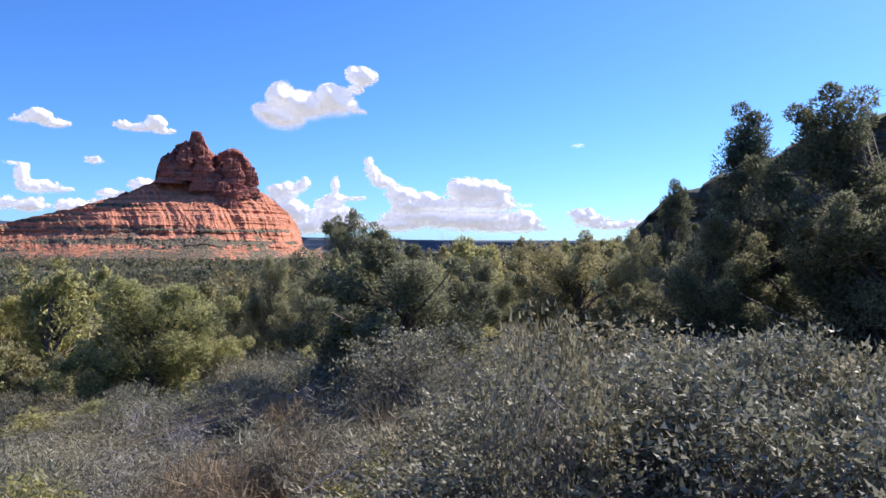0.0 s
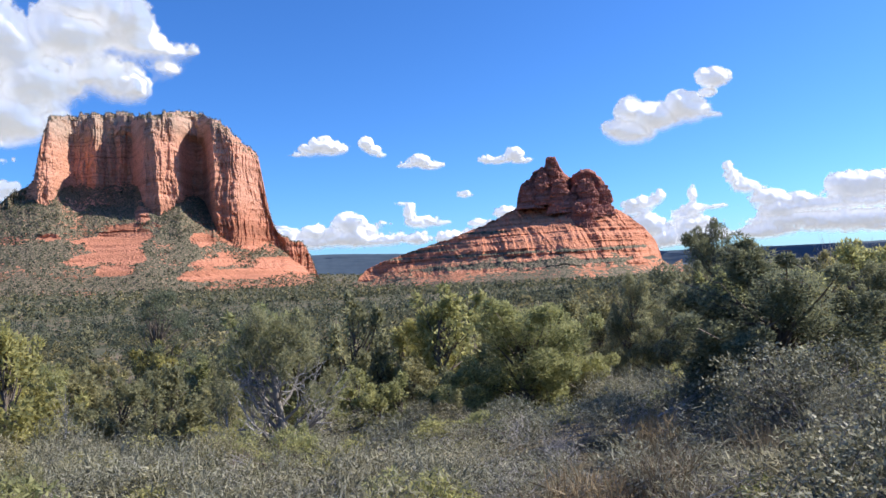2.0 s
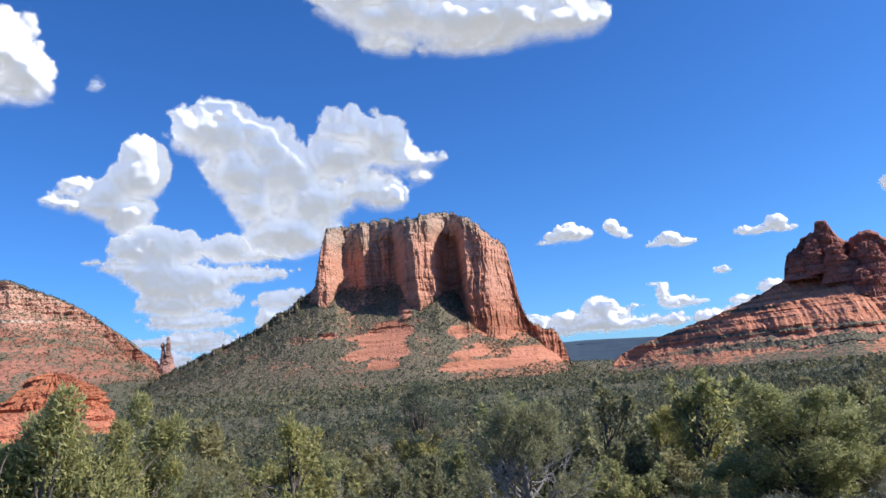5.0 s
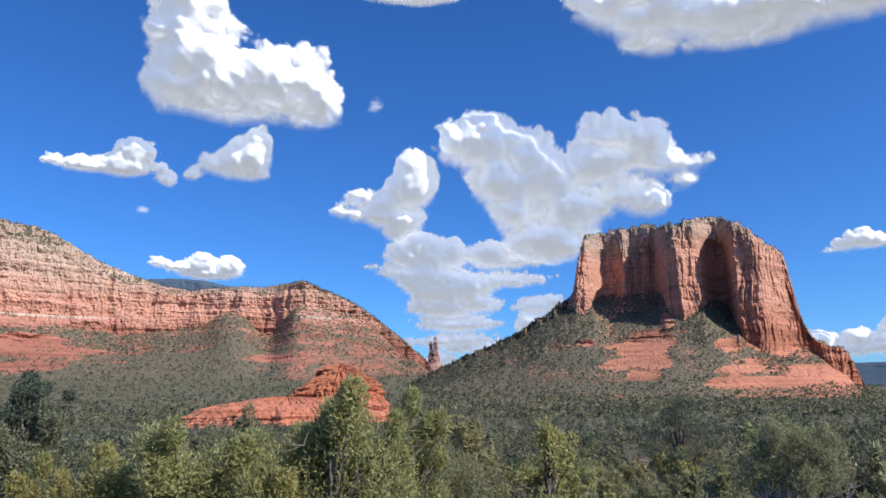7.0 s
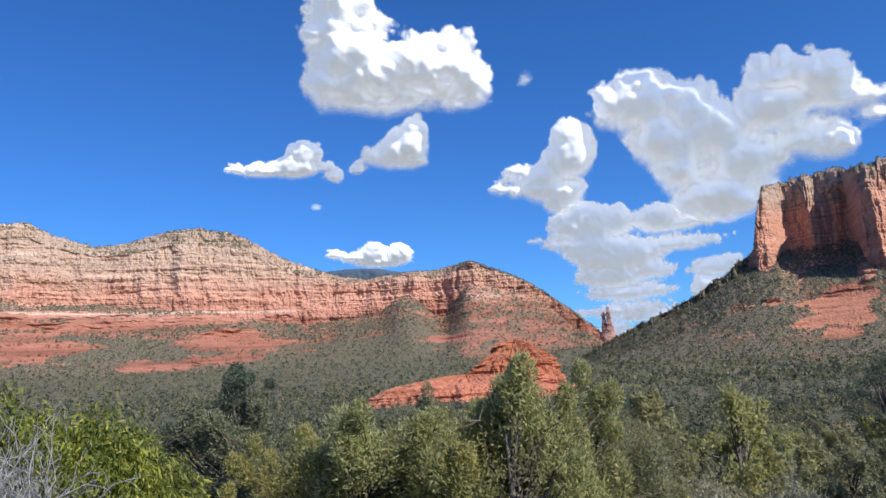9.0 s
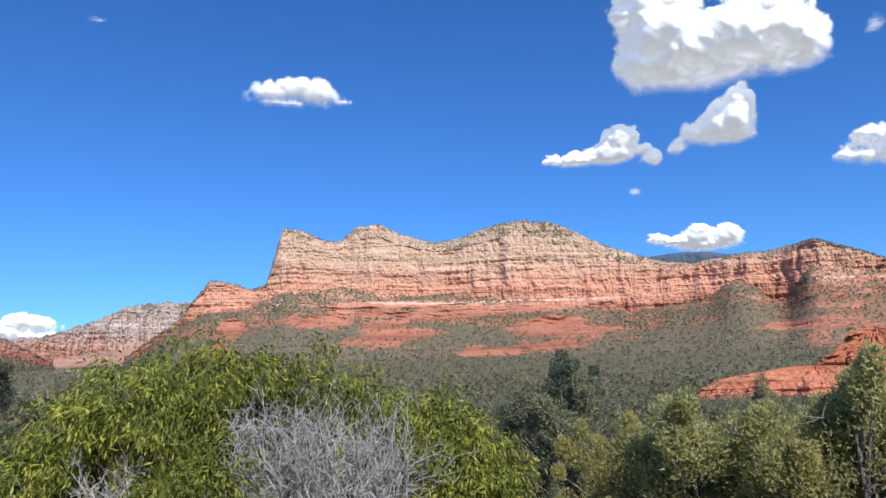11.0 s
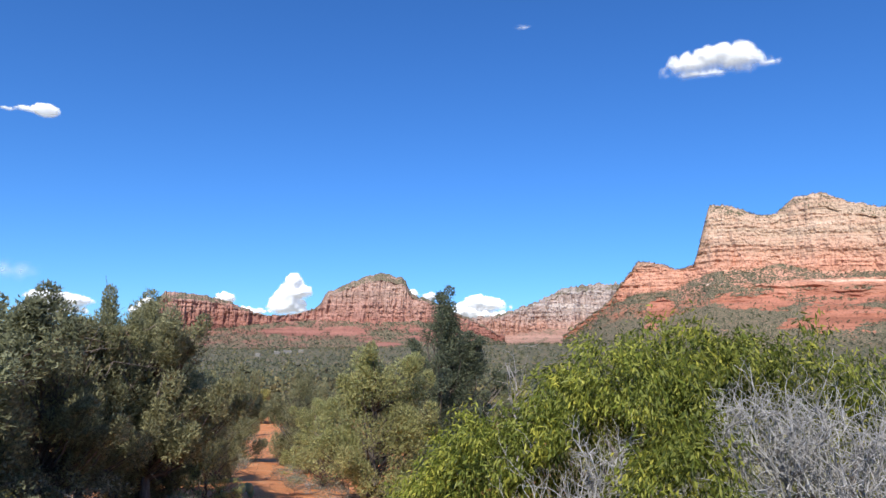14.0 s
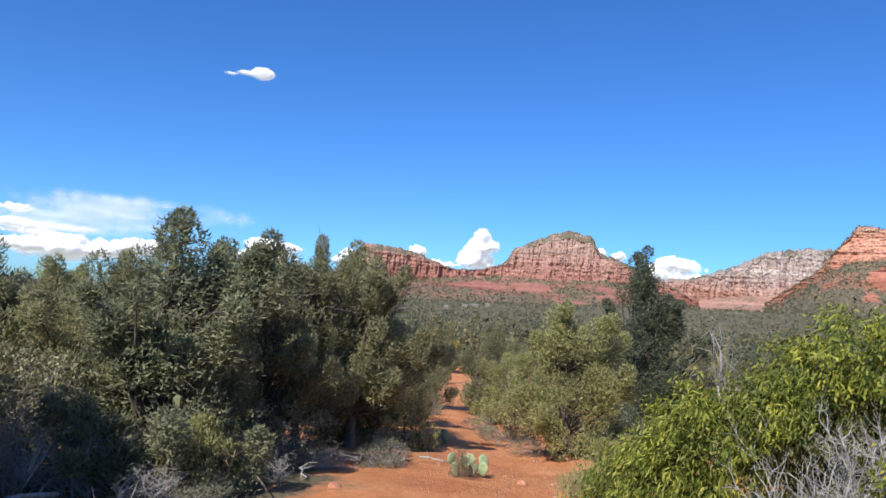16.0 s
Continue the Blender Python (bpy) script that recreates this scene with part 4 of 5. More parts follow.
def trees(name, label, leaf_mat, wood_mat, group, seeds, shapes, **kw):
    return Kind([make_tree(name, label, "tree", leaf_mat, wood_mat, group, seed=s, shape=sh, **kw) for s, sh in zip(seeds, shapes)], kw["height"], kw["radius"] * 2)


def shrubs(name, label, leaf_mat, wood_mat, group, seeds, shapes=("round", "round", "tall"), **kw):
    return Kind([make_tree(name, label, "shrub", leaf_mat, wood_mat, group, seed=s, shape=sh, **kw) for s, sh in zip(seeds, shapes)], kw["height"], kw["radius"] * 2)


juniper = trees("juniper_tree", "bushy green juniper tree with a dense uneven crown", juniper_leaf, bark, "junipers near the viewpoint", (1, 2, 3), ("round", "tall", "round"),
                height=3.0, radius=1.3, clumps=135, per=430, leaf_l=.054, leaf_w=.021, low=.05, trunk=.10, clump_r=.20, core=True, tall=1.5, up=1.0, bare=14)
olive_juniper = trees("juniper_tree", "yellow-green juniper tree in full sunlight", olive_leaf, bark, "junipers near the viewpoint", (5, 6), ("round", "tall"),
                      height=2.4, radius=1.1, clumps=110, per=430, leaf_l=.050, leaf_w=.020, low=.04, trunk=.08, clump_r=.20, core=True, tall=1.5, up=1.0, bare=12)
pine = trees("pinyon_pine", "dark upright pinyon pine with ragged top", pine_leaf, bark, "pines near the viewpoint", (11, 12), ("cone", "cone"),
             height=4.4, radius=1.5, clumps=130, per=320, leaf_l=.06, leaf_w=.022, low=.08, trunk=.12, clump_r=.15, core=True, tall=1.2, up=.6, bare=0)
sparse = trees("pinyon_pine", "sparse pinyon pine with bare lower trunk and dark limbs", pine_leaf, bark, "pines near the viewpoint", (15,), ("tall",),
               height=5.0, radius=1.3, clumps=70, per=100, leaf_l=.10, leaf_w=.03, low=.28, trunk=.11, clump_r=.17, bare=22)
open_juniper = trees("juniper_tree", "green juniper tree with its crown lifted above red soil", juniper_leaf, bark, "junipers near the viewpoint", (8, 9), ("round", "tall"),
                     height=3.0, radius=1.2, clumps=120, per=430, leaf_l=.054, leaf_w=.021, low=.26, trunk=.09, clump_r=.20, core=True, tall=1.5, up=1.0, bare=34, lean=.3)
dark_juniper = trees("juniper_tree", "dark green upright juniper tree with a dense crown", deep_leaf, bark, "junipers near the viewpoint", (21, 22), ("round", "tall"),
                     height=3.0, radius=1.1, clumps=130, per=430, leaf_l=.054, leaf_w=.021, low=.05, trunk=.10, clump_r=.20, core=True, tall=1.5, up=1.0, bare=12)
small_juniper = trees("juniper_tree", "green juniper tree in the open wood down the slope", juniper_leaf, bark, "junipers of the wood", (31, 32, 33, 34), ("round", "tall", "round", "cone"),
                      height=3.0, radius=1.25, clumps=60, per=66, leaf_l=.12, leaf_w=.07, low=.06, trunk=.10, clump_r=.21, core=True, tall=1.5, up=1.0, bare=3)
small_olive = trees("juniper_tree", "yellow-green juniper tree in the open wood down the slope", olive_leaf, bark, "junipers of the wood", (35, 36), ("round", "tall"),
                    height=3.0, radius=1.25, clumps=60, per=66, leaf_l=.12, leaf_w=.07, low=.06, trunk=.10, clump_r=.21, core=True, tall=1.5, up=1.0, bare=4)
manzanita = shrubs("manzanita_shrub", "dense grey-green shrub with small stiff leaves and grey stems", grey_leaf, grey_bark, "grey-green shrubs", (41, 42, 43),
                   height=1.2, radius=.75, clumps=110, per=30, leaf_l=.040, leaf_w=.026, low=.06, trunk=.022, clump_r=.16, bare=16, stems=5, up=.7)
brush = shrubs("grey_brush", "tangled leafless grey brush", brush_leaf, dead_wood, "grey brush", (45, 46, 47),
               height=.7, radius=.6, clumps=46, per=60, leaf_l=.065, leaf_w=.010, low=.1, trunk=.02, clump_r=.32, bare=12, stems=5, up=.9)
olive_shrub = shrubs("olive_shrub", "low yellowish-green leafy shrub", olive_leaf, twig_wood, "olive shrubs", (51, 52, 53),
                     height=.8, radius=.55, clumps=50, per=48, leaf_l=.045, leaf_w=.026, low=.05, trunk=.025, clump_r=.22, bare=5, stems=4, up=.7)
tuft = shrubs("dry_grass_tuft", "rounded tuft of dry brownish grass", straw_leaf, twig_wood, "grass tufts", (55, 56), ("round", "round"),
              height=.35, radius=.3, clumps=26, per=30, leaf_l=.16, leaf_w=.007, low=.02, trunk=.008, clump_r=.4, bare=0, stems=3, up=1.6)
green_tuft = shrubs("green_grass_tuft", "pale green bunch grass tuft", tuft_leaf, twig_wood, "grass tufts", (57,), ("round",),
                    height=.35, radius=.3, clumps=26, per=34, leaf_l=.18, leaf_w=.007, low=.02, trunk=.008, clump_r=.4, bare=0, stems=3, up=1.8)
dead_shrub = shrubs("dead_shrub", "dead shrub of pale twisted bare branches", brush_leaf, dead_wood, "dead shrubs", (61, 62), ("round", "tall"),
                    height=.9, radius=.7, clumps=8, per=4, leaf_l=.1, leaf_w=.008, low=.2, trunk=.04, clump_r=.2, bare=85, stems=6)
snag = trees("dead_tree", "leafless dead tree with forked bare limbs", brush_leaf, dead_wood, "dead trees", (65, 66), ("tall", "tall"),
             height=3.4, radius=.9, clumps=3, per=3, leaf_l=.1, leaf_w=.01, low=.45, trunk=.06, clump_r=.1, bare=16)


def half_dead_juniper():
    """A juniper whose lower limbs are bare and bleached, with foliage over the top and one side."""
    rg = np.random.default_rng(19)
    thing = tagged(empty("half_dead_juniper"), "half-dead juniper with bleached bare branches and a green top", "tree")
    limbs, twigs, ends = [], [], []
    t = np.linspace(0, 1, 8)
    stem = np.stack([.10 * np.sin(t * 4), .06 * np.sin(t * 5 + 1), -.12 + 2.1 * t], -1)
    limbs.append(tube(stem, .085 * (1 - .8 * t) + .008, 8))

    def branch(p, d, ln, thick, depth):
        d = d / np.linalg.norm(d)
        steps = [p]
        for _ in range(5):
            d = d + rg.normal(size=3) * .17 + np.array((0, 0, .10))
            d /= np.linalg.norm(d)
            steps.append(steps[-1] + d * ln / 5)
        (limbs if depth == 2 else twigs).append(tube(np.stack(steps), thick * np.linspace(1, .3, 6), 5 if depth == 2 else 3))
        ends.append(steps[-1])
        if depth:
            for _ in range(6 if depth == 2 else 5):
                branch(steps[rg.integers(2, 6)], d + rg.normal(size=3) * .6, ln * rg.uniform(.35, .6), thick * .42, depth - 1)

    for k in range(22):
        h = .16 + .70 * (k / 22)
        a = k * 2.4 + rg.uniform(-.4, .4)
        low = 1 - h
        branch(stem[0] + (stem[-1] - stem[0]) * h, np.array((math.cos(a), math.sin(a), .45 + .5 * h)), (.55 + .62 * low) * rg.uniform(.8, 1.1), .040 * (.6 + .6 * low), 2)
    mesh_object("trunk", *limbs[0], grey_bark, thing, True)
    for limb in limbs[1:]:
        mesh_object("limb", *limb, grey_bark, thing, True)
    mesh_object("dead_twig", *gather(twigs), dead_wood, thing, True)
    hubs = []
    for e in ends:   # living sprays: the top of the tree and its sunny outside
        out = math.hypot(e[0], e[1])
        alive = float(smooth01(np.array((e[2] - 1.55) / .5))) * .55 + .3 * float(e[2] > 1.1 and out > .85)
        if rg.uniform() < alive:
            hubs.append(e)
    for _ in range(34):
        a, h = rg.uniform(0, 6.28), rg.uniform(1.75, 2.45)
        w = .85 * math.sqrt(max(.03, 1 - ((h - 1.5) / 1.0) ** 2)) * rg.uniform(.3, 1.0)
        hubs.append(np.array((w * math.cos(a), w * math.sin(a), h)))
    hubs = np.array(hubs)
    idx = np.repeat(np.arange(len(hubs)), 120)
    off = rg.normal(size=(len(idx), 3))
    off *= rg.uniform(.3, 1, (len(idx), 1)) ** .6 / np.linalg.norm(off, axis=1)[:, None]
    size = rg.uniform(.08, .17, len(hubs))
    pts = hubs[idx] + off * size[idx][:, None] * (1, 1, 1.5)
    lv, lf = leaves(rg, pts, off + rg.normal(size=off.shape) * .45 + (0, 0, .9), .048, .019, True)
    mesh_object("crown", lv, lf, juniper_leaf, thing)
    return thing


bare_juniper = Kind([half_dead_juniper()], 2.45, 1.95)
E1, E2, E3 = (.45, -.15), (.82, -.14), (.98, -.55)     # where the viewer stands in the middle and late parts of the turn
# pines and junipers round the viewpoint
pine.put(-22.4, 13, 4.15, 3.4)
pine.put(-29.2, 12, 4.15, 4.0)
pine.put(-17.6, 17, 3.4, 2.6)
pine.put(-34.5, 12, 3.6, 2.8)
dark_juniper.put(-25.8, 14.5, 2.7, 3.0)
dark_juniper.put(-20.5, 12.2, 2.2, 2.4)
dark_juniper.put(-31.5, 11.0, 2.4, 2.8)
juniper.put(-10.8, 16, 2.15, 2.9)
dark_juniper.put(4.4, 10.5, 2.25, 3.0)
juniper.put(-3.0, 19, 2.0, 2.6)
dark_juniper.put(7.7, 29, 4.6, 3.2)
juniper.put(-14.5, 22, 2.5, 2.4)
juniper.put(-8, 30, 2.4, 3.0)
olive_juniper.put(22.0, 14.5, 2.3, 3.4)
olive_juniper.put(19.0, 16.0, 1.7, 2.6)
olive_juniper.put(28.5, 19, 2.6, 3.0)
juniper.put(13.4, 21, 2.9, 2.2)
juniper.put(10.5, 18, 2.1, 2.2)
bare_juniper.put(41.6, 12.5, 2.55, 2.0, turn=0)
sparse.put(49.2, 29, 5.2, 3.2)
juniper.put(66.4, 8.5, 1.8, 1.6, model=1)
juniper.put(70, 7.6, 1.8, 1.8, model=0)
snag.put(56.3, 17.5, 2.1, .7)
snag.put(60.5, 24, 2.2, 1.4)
snag.put(-.1, 40, 4.7, 1.7)
snag.put(2.2, 42, 3.7, 1.3)
snag.put(134.6, 15.5, 3.3, 1.7, E2)
snag.put(-2.9, 41, 3.9, 1.5)
for k, az in enumerate((-14, -12.4, -9.6, -7, -5.4, -3.8, -2, 1.2, 3, 4.4, 6, 9.4, 10.6)):
    small_juniper.put(az, 52 + 9 * (k % 4), 3.3 + .35 * ((k * 5) % 4), 3.4)
olive_juniper.put(75, 6.6, 2.3, 2.0, E1, model=1)
olive_juniper.put(79.6, 6.9, 2.0, 2.2, E1, model=0)
juniper.put(68.2, 7.6, 2.0, 2.0, E1, model=0)
olive_juniper.put(71.2, 7.2, 1.85, 2.0, E1, model=0)
olive_juniper.put(87.6, 7.5, 2.0, 2.4, E1, model=0)
olive_juniper.put(92.5, 8.5, 1.9, 1.8, E1)
juniper.put(83.5, 9.5, 2.3, 1.6, E1)
pine.put(97.3, 13.2, 3.45, 3.0, E2, model=1)
dark_juniper.put(97.0, 12.7, 2.75, 2.7, E2, model=0)
dark_juniper.put(95.4, 12.6, 2.2, 2.0, E2, model=1)
olive_juniper.put(104.5, 9, 1.9, 2.2, E2)
pine.put(138.4, 19, 4.75, 3.5, E3, model=0)
pine.put(137.2, 19.6, 3.7, 3.6, E3, model=1)
olive_juniper.put(143.9, 14.0, 2.6, 2.7, E3, model=0)
olive_juniper.put(148.2, 22, 1.9, 2.2, E3)
juniper.put(150.0, 24, 2.8, 2.6, E3)
juniper.put(154.8, 25, 2.9, 2.4, E3)
dark_juniper.put(172.8, 9.2, 2.95, 3.0, E3, model=0)
juniper.put(-166, 7.7, 2.6, 2.7, E3, model=0)
juniper.put(176.3, 10.6, 2.7, 2.8, E3, model=2)
juniper.put(178, 10.5, 2.6, 2.6, E3)
open_juniper.put(167.5, 11.0, 2.8, 2.5, E3)
open_juniper.put(164.6, 12.2, 3.1, 2.2, E3)
open_juniper.put(160.9, 12.9, 3.35, 2.9, E3, model=0, turn=40)
dark_juniper.put(162.6, 13.4, 2.75, 2.5, E3, model=0)
juniper.put(-176.5, 12, 2.5, 2.8, E3)
juniper.put(-171, 11, 2.7, 3.0, E3)
olive_juniper.put(-178, 16, 2.9, 2.6, E3)
olive_juniper.put(170, 16, 3.0, 2.6, E3)
juniper.put(156.5, 17.5, 2.0, 1.6, E3)
juniper.put(134, 22, 2.4, 2.2, E3)

juniper.put(-161, 6.6, 3.2, 2.8, E3)   # stands just out of sight and shades the dead brush

# open wood down the slope
rw = np.random.default_rng(21)
placed = []
tries = 0
while len(placed) < 270 and tries < 9000:
    tries += 1
    az, r = rw.uniform(-18, 160), 15 * (72 / 15) ** rw.uniform(0, 1)
    if (az > 98 and r < 20) or (az > 128 and r < 30) or (az < 18 and r < 22) or (az < 36 and r < 17.5):
        continue
    x, y = (float(q) for q in bearing_xy(az, r))
    if trail_distance(np.array([x]), np.array([y]))[0] < 3 or any(abs(az - a) < 4 and r < q + 4 for a, q in ((41.6, 12.5), (56.3, 14), (22, 14))):
        continue
    if any((x - a) ** 2 + (y - b) ** 2 < (1.0 + .022 * r) ** 2 for a, b in placed):
        continue
    placed.append((x, y))
    h = rw.uniform(1.7, 3.3)
    if az < 14:   # the rise lies open to the sky here
        h = min(h, 1.65 - float(ground_z(np.array([x]), np.array([y]))[0]) + .006 * r)
    (small_olive if rw.uniform() < .3 else small_juniper).put(az, r, h, h * rw.uniform(.75, 1.05))

for az, r, h in ((28.4, 15.4, 1.3), (31.8, 15.2, 1.3), (34.2, 14.6, 1.2), (37.2, 15.2, 1.3), (47.5, 14.6, 1.3), (50.5, 15.5, 1.4), (30.5, 17.0, 1.7), (33.2, 18.4, 2.0), (35.4, 16.6, 1.6), (37.6, 19.0, 2.2), (39.4, 21.0, 2.3), (45.0, 17.5, 1.9), (46.8, 21.0, 2.2), (25.0, 18.0, 1.8), (52.6, 18.0, 1.8), (54.8, 22.0, 2.2)):
    (small_juniper, small_olive)[int(az * 10) % 3 == 0].put(az, r, h, h * 1.05)

# shrubs of the foreground slope
for k in range(30):
    az = -36 + 37 * (k + rw.uniform(-.4, .4)) / 30
    r = rw.uniform(3.4, 5.6)
    manzanita.put(az, r, rw.uniform(.85, 1.12) + (.16 if az < -12 else -.15) - (.12 if r < 4 else 0), rw.uniform(1.1, 1.6))
manzanita.put(-8.1, 3.5, 1.45, .8, model=2)
for k in range(14):
    manzanita.put(rw.uniform(-36, 8), rw.uniform(5.6, 9), rw.uniform(.8, 1.1), rw.uniform(1.2, 1.8))
for k in range(120):
    r = 4.6 * (17 / 4.6) ** rw.uniform(0, 1)
    az = rw.uniform(-2, 66)
    if (r < 6.2 and 3 < az < 30 and k % 5) or (r < 8.6 and 6 < az < 21 and k % 3):
        continue
    brush.put(az, r, rw.uniform(.38, .75), rw.uniform(1.0, 1.9))
for k in range(56):
    r, az = rw.uniform(4.6, 19), rw.uniform(-4, 68)
    if r < 8.4 and 6 < az < 21:
        r += 5
    if r < 10 and k % 3:
        continue
    olive_shrub.put(az, r, rw.uniform(.4, .8), rw.uniform(.8, 1.4))
for az, r, h, w in ((30.5, 5.2, .62, 1.0), (3, 4.6, .5, 1.1), (8, 4.4, .42, .9), (13, 4.3, .36, .8), (52, 5.6, .7, 1.1), (60, 6.5, .9, 1.3), (35, 5.6, .5, .8)):
    olive_shrub.put(az, r, h, w)
for az, r, h, w in ((11.5, 5.9, .45, .75), (17, 5.0, .32, .5), (18.4, 5.6, .42, .8), (8.4, 5.2, .36, .6), (27, 5.2, .3, .55), (21, 4.8, .3, .6), (35, 5.0, .25, .6), (14, 6.2, .35, .6)):
    tuft.put(az, r, h, w)
for az, r, h, w in ((12.0, 7.6, .45, .8), (5.4, 6.6, .4, .6), (8.6, 6.7, .3, .6)):
    tuft.put(az, r, h, w)
for az, r, h, w in ((20, 8.2, .45, .8), (24, 7.4, .45, .8), (31, 7.3, .45, .9), (39, 7.3, .5, .9), (9, 8.0, .4, .7), (12, 6.4, .4, .9), (16, 6.2, .38, .8), (7, 6.0, .35, .8), (19, 6.4, .35, .7), (27, 6.4, .4, .9), (35, 6.6, .4, .9)):
    dead_shrub.put(az, r, h, w)
for k in range(34):
    (brush, manzanita, brush)[k % 3].put(rw.uniform(44, 72), rw.uniform(7, 14), rw.uniform(.5, .85), rw.uniform(1.2, 1.9))
for k in range(44):
    (brush, olive_shrub, manzanita)[k % 3].put(rw.uniform(36, 64), rw.uniform(13.5, 34), rw.uniform(.6, 1.1), rw.uniform(1.5, 2.6))
# scrub in the middle part
for k in range(46):
    az, r = rw.uniform(62, 132), rw.uniform(6.5, 24)
    (olive_shrub, brush, olive_shrub, manzanita)[k % 4].put(az, r, rw.uniform(.6, 1.3), rw.uniform(1.1, 2.0), E1)
# scrub along the red trail
for az, r, h, w, kind in ((-178, 8.6, .8, 1.2, dead_shrub), (179, 8.4, .8, 1.1, dead_shrub), (176, 8.6, .7, 1.1, dead_shrub), (-175, 8.4, .8, 1.2, dead_shrub), (171.5, 8.0, .9, .8, olive_shrub), (169, 9.5, .5, 1.0, dead_shrub),
                          (166, 9.0, .35, .7, dead_shrub), (157.3, 10.6, .38, .75, brush), (158.6, 10.4, .3, .6, brush), (151.6, 10.0, .3, .35, tuft), (141.2, 9.6, .34, .75, green_tuft), (143, 9.3, .25, .5, green_tuft), (147.0, 14.2, .35, .8, brush),
                          (149.6, 15.6, .3, .7, brush), (156.4, 13.6, .9, .9, olive_shrub), (154.6, 13.2, .5, .6, olive_shrub), (148.6, 17, .8, 1.4, olive_shrub), (150.6, 19, .3, .9, brush), (154.6, 22, .4, 1.1, brush), (155.5, 20, .6, 1.2, tuft),
                          (140, 13.5, .35, .8, tuft), (138.5, 15, .7, 1.5, brush), (136, 17, .8, 1.6, olive_shrub), (-177, 9, 1.4, 1.6, manzanita), (162, 9.8, .3, .7, dead_shrub), (174, 7.6, .5, .9, dead_shrub), (170.5, 7.7, .35, .8, brush),
                          (165, 10.6, .9, 1.4, manzanita), (168.4, 10.0, .9, 1.4, manzanita), (146.3, 19, .9, 1.6, olive_shrub), (148.6, 27, .8, 2.0, brush), (154.5, 30, .8, 2.2, brush), (145.0, 24, 1.0, 2.0, olive_shrub)):
    kind.put(az, r, h, w, E3)


# big bright green bush with a dead grey heart
def bright_bush():
    rg = np.random.default_rng(77)
    thing = tagged(empty("leafy_bush"), "large bright green bush with drooping narrow leaves and dead grey twigs", "shrub")
    lobes = ((-.72, .0, 1.42, .60, .6, .40), (.22, .15, 1.45, .56, .6, .36), (-.25, .1, 1.55, .5, .5, .3), (-1.5, -.1, .95, .62, .6, .45), (-.40, -.66, 1.02, .36, .36, .40), (1.02, -.05, 1.1, .42, .5, .46), (-1.1, .1, 1.15, .5, .5, .4),
             (-1.9, .1, .6, .5, .6, .5), (1.2, -.1, .6, .4, .5, .5), (-.8, -.35, .45, .6, .4, .4), (-.2, -.55, .4, .6, .35, .4), (.75, .4, 1.3, .4, .4, .3), (.98, -.3, .9, .36, .35, .5), (.94, -.3, .45, .36, .35, .4), (-.5, -.6, .6, .4, .35, .4))
    pts, dirs, tones = [], [], []
    for x, y, z, a, b, c in lobes:
        n = int(12500 * (a * b * c / .1) ** .66)
        sprigs = max(40, n // 55)
        s = rg.normal(size=(sprigs, 3))
        s /= np.linalg.norm(s, axis=1)[:, None]
        lump = .95 + .22 * np.sin(s[:, 0] * 7 + x * 9) * np.sin(s[:, 2] * 8 + y * 5)
        hub = np.array((x, y, z)) + s * (a, b, c) * (lump * rg.uniform(.62, 1.05, sprigs))[:, None]
        of = rg.integers(0, sprigs, n)
        d = s[of]
        p = hub[of] + d * rg.uniform(-.02, .05, (n, 1)) + rg.normal(size=(n, 3)) * (.042, .042, .036)
        keep = np.ones(n, bool)
        for hx, hz, hw, hh in ((.24, 1.37, .46, .34), (-.02, 1.52, .26, .13), (-.95, 1.02, .42, .22), (-.84, 1.28, .22, .16), (.30, .7, .46, .6)):   # the dead heart lies open
            if y < -.6:   # a leafy clump stands before it
                break
            keep &= ~((np.hypot((p[:, 0] - hx) / hw, (p[:, 2] - hz) / hh) < 1 + rg.normal(size=n) * .12) & (p[:, 1] < .3))
        p, d = p[keep], d[keep]
        tones.append(rg.uniform(-1, .7, sprigs)[of][keep])
        pts.append(p), dirs.append(d * .5 + rg.normal(size=p.shape) * .5 + np.array((0, 0, -.95)))
    lv, lf = leaves(rg, np.concatenate(pts), np.concatenate(dirs), .041, .0115)
    mesh_object("foliage", lv, lf, bright_leaf, thing, attrs={"tone": np.repeat(np.concatenate(tones), 4)})
    wood = []
    for k in range(9):
        e = np.array((rg.uniform(-1.3, 1.0), rg.uniform(-.4, .4), rg.uniform(.8, 1.4)))
        s = np.linspace(0, 1, 6)[:, None]
        wood.append(tube(s * e + np.sin(s * 3) * rg.normal(size=3) * .12 + np.array((rg.normal() * .15 - .2, 0, -.1)) * (1 - s), .045 * (1 - .75 * s[:, 0]), 6))
    mesh_object("stem", *gather(wood), bark, thing, True)
    dead = []

    def fork(p, d, ln, thick, depth):
        """A bare branch that bends upwards and forks."""
        d = d / np.linalg.norm(d)
        steps = [p]
        for _ in range(4):
            d = d + rg.normal(size=3) * .34 + np.array((0, 0, .05))
            d /= np.linalg.norm(d)
            steps.append(steps[-1] + d * ln / 4)
        dead.append(tube(np.stack(steps), thick * np.linspace(1, .45, 5), 3))
        if depth:
            for _ in range(4 if depth > 1 else 3):
                fork(steps[rg.integers(1, 5)], d + rg.normal(size=3) * .55, ln * rg.uniform(.45, .75), thick * .55, depth - 1)

    for x, z, spread, n, ln in ((.24, 1.1, .50, 84, .34), (.48, 1.05, .30, 34, .36), (-.02, 1.25, .35, 40, .27), (-.95, .76, .45, 50, .30), (-.84, 1.04, .24, 26, .22), (.30, .6, .45, 40, .36)):
        for _ in range(n):
            lean = rg.uniform(-1, 1)
